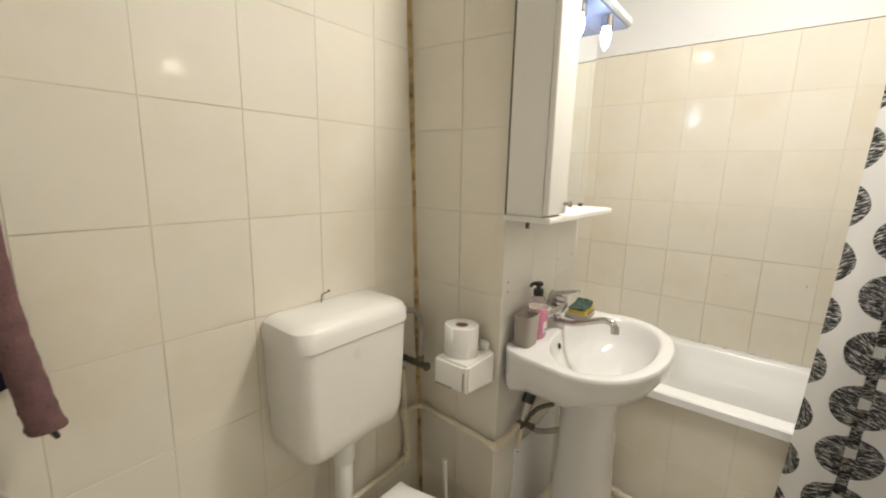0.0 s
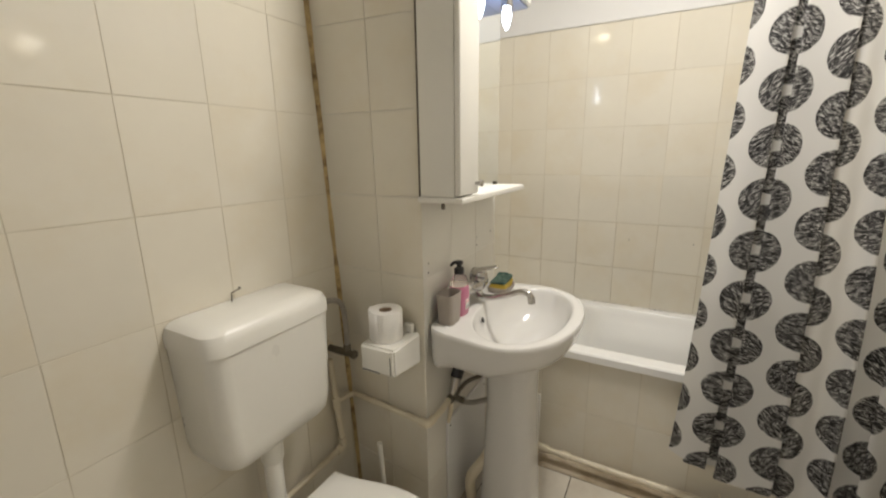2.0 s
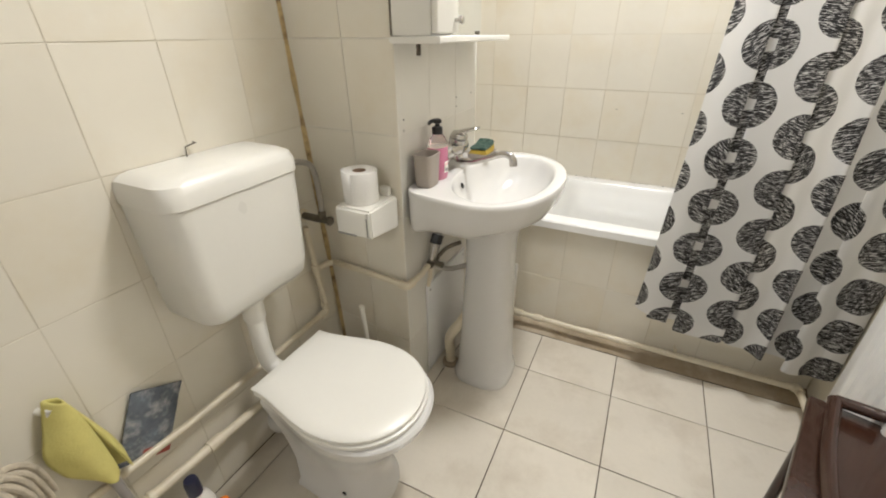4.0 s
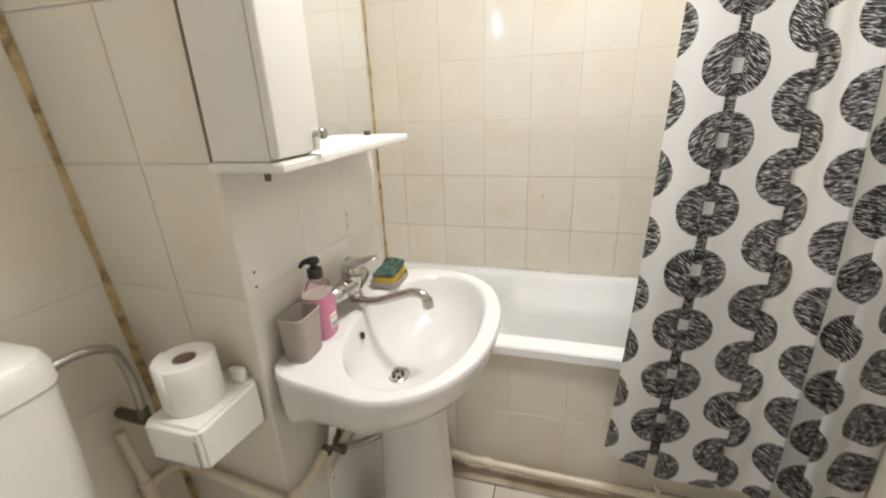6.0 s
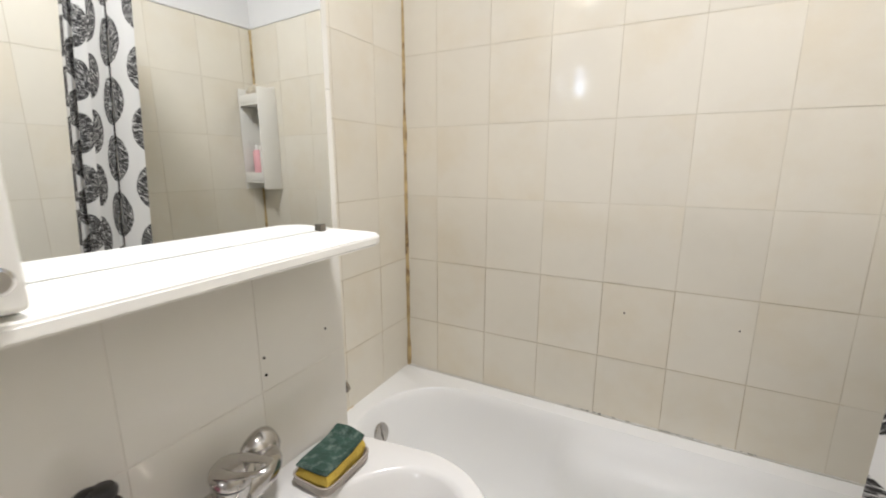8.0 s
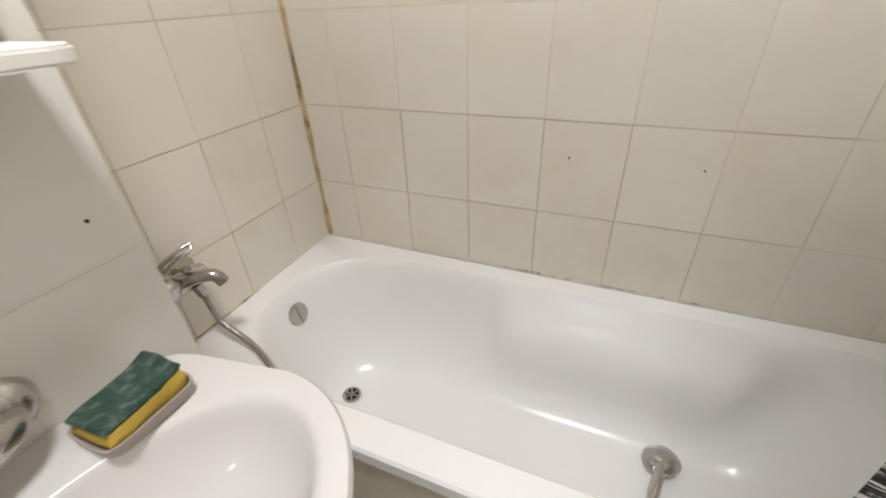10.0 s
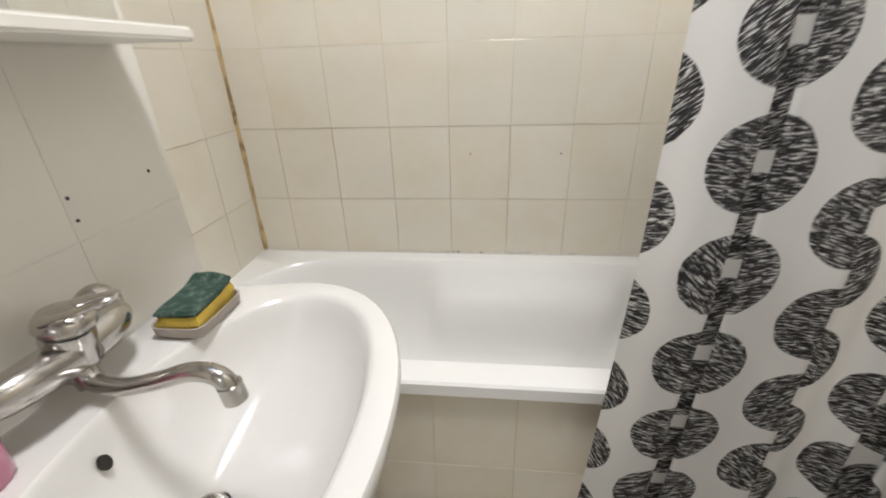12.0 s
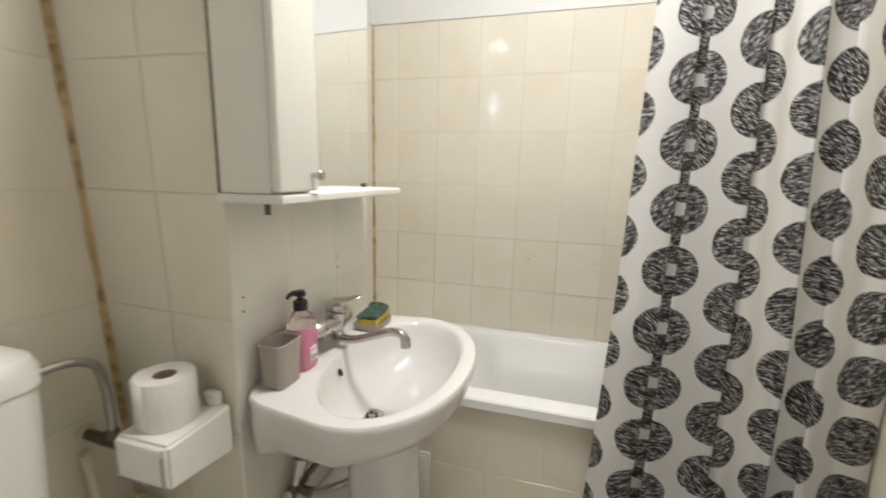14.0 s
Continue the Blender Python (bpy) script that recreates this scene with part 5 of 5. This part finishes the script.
hatch = thing("inspection_hatch", "white framed inspection hatch in the tiled bath front", "hatch")
part("frame", box(-0.600, -0.389, PANEL_Y - 0.009, PANEL_Y - 0.001, 0.030, 0.306, 0.002), PLASTIC, hatch)
part("door", box(-0.588, -0.402, PANEL_Y - 0.013, PANEL_Y - 0.0095, 0.042, 0.294, 0.0015), PLASTIC, hatch)

# screw holes in the tiles
for p, face in (((PIL_X, 1.052, 1.063), "x"), ((PIL_X, 1.050, 1.033), "x"), ((PIL_X, 1.421, 1.080), "x"), ((PIL_X, 1.422, 1.049), "x"), ((PIL_X, 1.560, 1.080), "x"),
                ((-0.123, BACK, 0.931), "y"), ((0.176, BACK, 0.930), "y")):
    plug = thing("wall_plug", "dark screw hole plugged in a wall tile", "wall plug", "screw holes in the tiles")
    bm = turned([(0.0025, -0.002), (0.0025, 0.0010), (0.0018, 0.0012), (0.0016, 0.0004)], k=12)
    part("plug", moved(bm, pose(*p, 0, 90, 0) if face == "x" else pose(*p, 90, 0, 0)), HOLE_SHADE, plug)


# ---- cleaning things by the west wall ----
def yellow_cloth():
    t = thing("cleaning_cloth", "yellow cleaning cloth hung folded on a wall hook", "cloth")
    def sheet(name, left, right, base, swell, n=12):
        """A cloth face between two hanging edges, given as (y, z), swelling away from the wall."""
        bm = bmesh.new()
        a, b = smoothed([(0, *p) for p in left], 6), smoothed([(0, *p) for p in right], 6)
        rows = []
        for k, (p, q) in enumerate(zip(a, b)):
            f = k / (len(a) - 1)
            row = []
            for i in range(n + 1):
                e = i / n
                m = p.lerp(q, e)
                out = LEFT + base[0] + (base[1] - base[0]) * e + swell * math.sin(math.pi * e) * (0.35 + 0.65 * f) + 0.003 * noise.noise(Vector((m.y * 40, m.z * 30, 2)))
                row.append(bm.verts.new((out, m.y, m.z)))
            rows.append(row)
        for r, t_ in zip(rows, rows[1:]):
            for i in range(n):
                bm.faces.new((r[i], r[i + 1], t_[i + 1], t_[i]))
        part(name, bm, YELLOW, t).modifiers.new("thickness", "SOLIDIFY").thickness = 0.003

    slit = [(0.204, 0.626), (0.214, 0.575), (0.219, 0.522), (0.222, 0.450), (0.222, 0.395), (0.212, 0.366)]
    outer = [(0.206, 0.628), (0.222, 0.566), (0.243, 0.486), (0.251, 0.440), (0.253, 0.405), (0.252, 0.372)]
    sheet("front_fold", [(0.182, 0.640), (0.160, 0.576), (0.139, 0.515), (0.148, 0.455), (0.164, 0.421), (0.188, 0.388)], slit, (0.022, 0.050), 0.022)
    sheet("side_fold", [(0.204, 0.624), (0.215, 0.572), (0.221, 0.520), (0.231, 0.460), (0.239, 0.415), (0.243, 0.384)], outer, (0.050, 0.034), 0.014)
    sheet("back_fold", [(0.184, 0.638), (0.163, 0.574), (0.143, 0.515), (0.152, 0.455), (0.167, 0.424), (0.190, 0.392)], [(y - 0.002, z + 0.002) for y, z in outer], (0.018, 0.026), -0.006)
    part("hook", tube([(LEFT, 0.172, 0.610), (LEFT + 0.03, 0.178, 0.606), (LEFT + 0.034, 0.182, 0.622)], [0.007, 0.005, 0.006], 10), PLASTIC, t, "white plastic hook")
    return t


yellow_cloth()


def pouch():
    t = thing("plastic_pouch", "dark printed plastic pouch tucked behind the pipe", "pouch")
    bm = box(-0.5, 0.5, -0.5, 0.5, -0.5, 0.5)
    bmesh.ops.subdivide_edges(bm, edges=bm.edges[:], cuts=7, use_grid_fill=True)
    for v in bm.verts:
        e = (1 - (2 * v.co.y) ** 4) * (1 - (2 * v.co.z) ** 4)
        v.co = Vector((v.co.x * (0.003 + 0.012 * e) + 0.003 * noise.noise(v.co * 6), v.co.y * 0.124, v.co.z * 0.19))
    part("body", moved(bm, pose(LEFT + 0.011, 0.328, 0.410, -28, 0, 0)), POUCH, t)
    part("base_print", moved(box(0.004, 0.0075, -0.010, 0.060, -0.094, -0.066, 0.001), pose(LEFT + 0.011, 0.328, 0.410, -28, 0, 0)), RED, t, "red printed strip")
    return t


pouch()


def bottle(label, c, h, r, cap_mat, cap_h=0.045, body=PLASTIC):
    t = thing("cleaner_bottle", label, "bottle", "cleaner bottles on the floor")
    part("body", turned([(r * 0.92, 0.0), (r, 0.01), (r, h * 0.58), (r * 0.85, h * 0.68), (r * 0.42, h - cap_h - 0.01), (r * 0.40, h - cap_h)], c, 24, 2.4), body, t)
    part("cap", turned([(r * 0.50, h - cap_h), (r * 0.52, h - cap_h + 0.004), (r * 0.50, h - 0.008), (r * 0.42, h)], c, 20), cap_mat, t)
    return t


bottle("white cleaner bottle with a navy cap on the floor", (-0.86, 0.318), 0.255, 0.036, NAVY_PLASTIC, 0.055)
bottle("white cleaner bottle with an orange cap on the floor", (-0.80, 0.345), 0.165, 0.034, ORANGE)
bottle("white cleaner bottle with a white cap on the floor", (-0.88, 0.235), 0.245, 0.034, PLASTIC)
bottle("small bottle with a blue cap on the floor", (-0.87, 0.165), 0.25, 0.032, BLUE_PLASTIC)


def mop():
    t = thing("mop", "cotton string mop hung up with grey pole and purple grip", "mop")
    a, b = Vector((-0.86, -0.075, 1.02)), Vector((-0.86, 0.062, 0.60))
    part("pole", tube([a, b], 0.0125, 14), POLE, t)
    part("grip", tube([a.lerp(b, 0.66), a.lerp(b, 0.94)], 0.0185, 16), PURPLE, t, "dark purple foam grip")
    rnd = random.Random(3)
    for i in range(34):
        an, tilt = rnd.uniform(0, 6.28), rnd.uniform(0.3, 1.0)
        p = Vector((-0.855, 0.045, 0.598))
        d = Vector((math.cos(an) * 0.055 * tilt, math.sin(an) * 0.085 * tilt, 0))
        part("strand", tube([p, p + d * 0.6 + Vector((0, 0, 0.012 * rnd.random())), p + d + Vector((0, 0, -0.03)), p + d * 1.08 + Vector((0, 0, -0.10 - 0.06 * rnd.random()))], [0.006, 0.0065, 0.006, 0.004], 7, 3), COTTON, t)
    part("hanger", tube([(-0.86, -0.07, 1.005), (-0.92, -0.07, 1.01), (LEFT, -0.07, 1.012)], 0.006, 10), PLASTIC, t)
    part("socket", turned([(0.016, 0.575), (0.022, 0.585), (0.018, 0.62)], (-0.857, 0.05), 16), PLASTIC, t)
    return t


mop()
broom = thing("broom", "grey broom handle leaning against the tiled wall", "broom")
part("handle", tube([(-0.90, 0.225, 0.0), (-0.935, 0.205, 0.46)], 0.011, 12), POLE, broom)


def duster():
    t = thing("duster", "mauve fleece duster hanging against the tiled wall", "duster")
    bm = bmesh.new()
    pts = smoothed([(-0.925, 0.008, 1.385), (-0.90, 0.010, 1.32), (-0.90, 0.014, 1.18), (-0.90, 0.028, 1.05), (-0.90, 0.040, 0.965), (-0.90, 0.043, 0.948)], 10)
    loops = []
    for i, p in enumerate(pts):
        f = i / (len(pts) - 1)
        r = 0.017 + 0.010 * f if f < 0.93 else 0.024 * (1 - f) / 0.07 * 0.6 + 0.009
        loops.append([p + Vector((math.cos(q) * r * 0.7, math.sin(q) * r, 0)) * (1 + 0.16 * noise.noise(Vector((p.z * 60, q * 2.2, 0)))) for q in [2 * math.pi * k / 18 for k in range(18)]])
    part("fleece", loft(loops, bm=bm), MAUVE, t)
    part("tip", tube([(-0.90, 0.044, 0.952), (-0.899, 0.053, 0.930)], [0.006, 0.007, 0.004], 10), BLACK, t, "dark rubber tip")
    bag = thing("navy_bag", "navy cloth bag hanging against the wall", "bag")
    b = box(-0.5, 0.5, -0.5, 0.5, -0.5, 0.5)
    bmesh.ops.subdivide_edges(b, edges=b.edges[:], cuts=6, use_grid_fill=True)
    for v in b.verts:
        e = (1 - (2 * v.co.y) ** 4) * (1 - (2 * v.co.z) ** 4)
        v.co = Vector((v.co.x * (0.01 + 0.025 * e), v.co.y * 0.16 + 0.004 * noise.noise(v.co * 5), v.co.z * 0.16 + 0.05 * v.co.y))
    part("cloth", moved(b, pose(-0.945, -0.055, 1.085)), NAVY, bag)
    return t


duster()


# ---- radiator side ----
def radiator():
    t = thing("radiator", "white steel panel radiator with vertical ribs", "radiator")
    x0, x1, y0, y1, z0, z1 = 0.684, 0.765, 0.42, 1.318, 0.215, 0.842
    part("front_panel", box(x0 + 0.004, x0 + 0.014, y0, y1, z0, z1 - 0.012, 0.003), RADIATOR, t)
    part("back_panel", box(x1 - 0.012, x1, y0, y1, z0, z1 - 0.012, 0.003), RADIATOR, t)
    for y in (y0, y1 - 0.006):
        part("side_cover", box(x0 + 0.0145, x1 - 0.0125, y, y + 0.005, z0 + 0.01, z1, 0.0015), RADIATOR, t)
    part("top_rail", box(x0 + 0.002, x0 + 0.012, y0, y1, z1 - 0.0115, z1 + 0.002, 0.003), RADIATOR, t)
    part("top_rail", box(x1 - 0.010, x1, y0, y1, z1 - 0.0115, z1 + 0.002, 0.003), RADIATOR, t)
    n = 20
    for i in range(n):
        y = y1 - 0.05 - i * (y1 - y0 - 0.1) / (n - 1)
        bm = loft([[(x0 + 0.0045, y - 0.014, z), (x0 - 0.003, y - 0.006, z), (x0 - 0.003, y + 0.006, z), (x0 + 0.0045, y + 0.014, z)] for z in (z0 + 0.045, z1 - 0.065)])
        part("rib", bm, RADIATOR, t)
    for i in range(40):
        y = y1 - 0.014 - i * 0.0215
        part("grille_bar", box(x0 + 0.0125, x1 - 0.0105, y - 0.005, y + 0.001, z1 - 0.006, z1 - 0.001), RADIATOR, t)
    # dark box filling the inside, in place of the shade between the panels
    part("core", box(x0 + 0.02, x1 - 0.02, y0 + 0.01, y1 - 0.008, z0 + 0.02, z1 - 0.03), HOLE_SHADE, t, "inside of the radiator, coloured dark for its shade")
    v = part("valve", tube([(0.74, 1.318, 0.795), (0.74, 1.345, 0.795)], 0.012, 12), DARK_METAL, t, "dark valve stub")
    part("thermostat_knob", moved(turned([(0.013, 0), (0.019, 0.006), (0.020, 0.030), (0.017, 0.040), (0.008, 0.042)], k=24), pose(0.722, 1.338, 0.812, 0, -50, 25)), PIPE, v, "cream ribbed knob")
    part("feed_pipe", tube([(0.757, 1.335, 0.795), (0.757, 1.335, 0.08)], 0.008, 12), PIPE, t)
    return t


radiator()


def towels():
    t = thing("folded_towels", "white towels folded in a stack on the radiator", "towels")
    for i, (z, w, s) in enumerate(((0.845, 0.20, 0), (0.895, 0.19, 4), (0.945, 0.17, -6))):
        bm = box(-0.5, 0.5, -0.5, 0.5, -0.5, 0.5)
        bmesh.ops.subdivide_edges(bm, edges=bm.edges[:], cuts=9, use_grid_fill=True)
        for v in bm.verts:
            e = 1 - 0.22 * (abs(2 * v.co.z) ** 3)
            p = Vector((v.co.x * 0.095 * e, v.co.y * w * (1 - 0.08 * abs(2 * v.co.z) ** 3), v.co.z * 0.05))
            v.co = p + Vector((0, 0, 0.006 * noise.noise(Vector((p.x * 20, p.y * 20, i)))))
        part("towel", moved(bm, pose(0.728, 1.155, z + 0.027, 0, 0, s)), PAPER, t)
    return t


towels()


def stool():
    t = thing("wooden_chair", "dark brown lacquered wooden chair with rounded rails", "chair")
    m = pose(0.655, 0.885, 0, 0, 0, -19)

    def lay(bm):
        return moved(bm, m)

    part("seat", lay(box(-0.17, 0.10, -0.19, 0.205, 0.405, 0.432, 0.008)), BROWN, t)
    for x in (-0.135, 0.07):
        for y in (-0.17, 0.175):
            part("leg", lay(tube([(x, y, 0.0), (x, y, 0.41)], [0.013, 0.017], 14)), BROWN, t)
    part("rail", lay(tube([(-0.125, 0.19, 0.455), (-0.12, 0.0, 0.452), (-0.10, -0.17, 0.448)], 0.015, 16, 5)), BROWN, t)
    part("rail", lay(tube([(-0.125, 0.19, 0.455), (0.0, 0.203, 0.46), (0.09, 0.195, 0.46)], 0.015, 16, 5)), BROWN, t)
    return t


stool()


def bath_shelf():
    t = thing("wall_shelf", "white plastic two-tier bath shelf on the tiles", "shelf")
    x0, x1, y1, y0 = 0.655, 0.795, BACK - 0.001, BACK - 0.10
    for z in (1.30, 1.66):
        part("tray", box(x0, x1, y0, y1, z, z + 0.012, 0.003), PLASTIC, t)
        part("lip", box(x0, x1, y0, y0 + 0.004, z + 0.0125, z + 0.05, 0.0015), PLASTIC, t)
    for x in (x0 - 0.005, x1):
        part("side", box(x, x + 0.005, y0, y1, 1.27, 1.74, 0.002), PLASTIC, t)
    part("back", box(x0, x1, y1 - 0.004, y1, 1.27, 1.75, 0.001), PLASTIC, t)
    for x, h in ((0.70, 0.20), (0.755, 0.17)):
        b = thing("shampoo_bottle", "pale pink shampoo bottle on the bath shelf", "bottle", "bottles on the bath shelf")
        part("body", loft([ring((x, y1 - 0.05), 0.024, 0.018, 1.3125 + z, 20, 3) for z in (0, h * 0.8)] + [ring((x, y1 - 0.05), 0.014, 0.012, 1.3125 + h * 0.86, 20, 3)]), PINK_PRINT if h < 0.19 else PLASTIC, b)
        part("cap", turned([(0.012, 1.3125 + h * 0.86), (0.012, 1.3125 + h)], (x, y1 - 0.05), 16), PLASTIC, b)
    puff = thing("bath_sponge", "beige netted bath sponge on the bath shelf", "sponge")
    bm = bmesh.new()
    bmesh.ops.create_icosphere(bm, subdivisions=3, radius=0.042)
    for v in bm.verts:
        v.co *= 1 + 0.25 * noise.noise(v.co * 60)
    part("net", moved(bm, pose(0.72, y1 - 0.055, 1.712)), COTTON, puff)
    return t


bath_shelf()


# ---- tiles, laid last ----
tile_meshes = {}


def tile_mesh(w, h, mat):
    """A glazed tile with pillowed edges, its face at z = 0."""
    key = (round(w, 3), round(h, 3), mat.name)
    if key in tile_meshes:
        return tile_meshes[key]
    e = min(0.0006, w / 3, h / 3)
    loops = []
    for inset, z in ((0, -0.0045), (0, -0.0005), (e * 0.3, -0.0002), (e, 0.0)):
        a, b = w / 2 - inset, h / 2 - inset
        loops.append([(-a, -b, z), (a, -b, z), (a, b, z), (-a, b, z)])
    bm = loft(loops, cap_start=False)
    me = bpy.data.meshes.new("tile")
    bm.to_mesh(me)
    bm.free()
    me.materials.append(mat)
    tile_meshes[key] = me
    return me


rnd = random.Random(11)
for owner, origin, u, v, ue, ve, mat in tiles_to_lay:
    o, u, v = Vector(origin), Vector(u), Vector(v)
    n = u.cross(v)
    joint = 0.0036 if owner is floor else 0.0021
    name = "tile"
    for ua, ub in zip(ue, ue[1:]):
        for va, vb in zip(ve, ve[1:]):
            if ub - ua < 0.008 or vb - va < 0.008:
                continue
            ob = new(name, tile_mesh(ub - ua - joint, vb - va - joint, mat))
            c = o + u * (ua + ub) / 2 + v * (va + vb) / 2 + n * rnd.uniform(-0.0002, 0.0002)
            m = Matrix((u, v, n)).transposed().to_4x4()
            ob.matrix_world = Matrix.Translation(c) @ m @ pose(0, 0, 0, rnd.gauss(0, 0.07), rnd.gauss(0, 0.07), rnd.gauss(0, 0.10))
            ob.parent = owner

# the shaft's side, its tiles warped with it to fit the camera's view
for xa, xb in ((LEFT + 0.002, -0.766), (-0.766, PIL_X - 0.0005)):
    for za, zb in zip(ROWS_Z, ROWS_Z[1:]):
        j = 0.0013
        loops = []
        for inset, depth in ((0, 0.0045), (0, 0.0005), (0.0004, 0.0002), (0.0012, 0.0)):
            k = j + inset
            loops.append([(x, side_y(x, z) + depth, z) for x, z in ((xa + k, za + k), (xb - k, za + k), (xb - k, zb - k), (xa + k, zb - k))])
        part("tile", loft(loops, cap_start=False), TILE, wall_shaft, smooth=False)
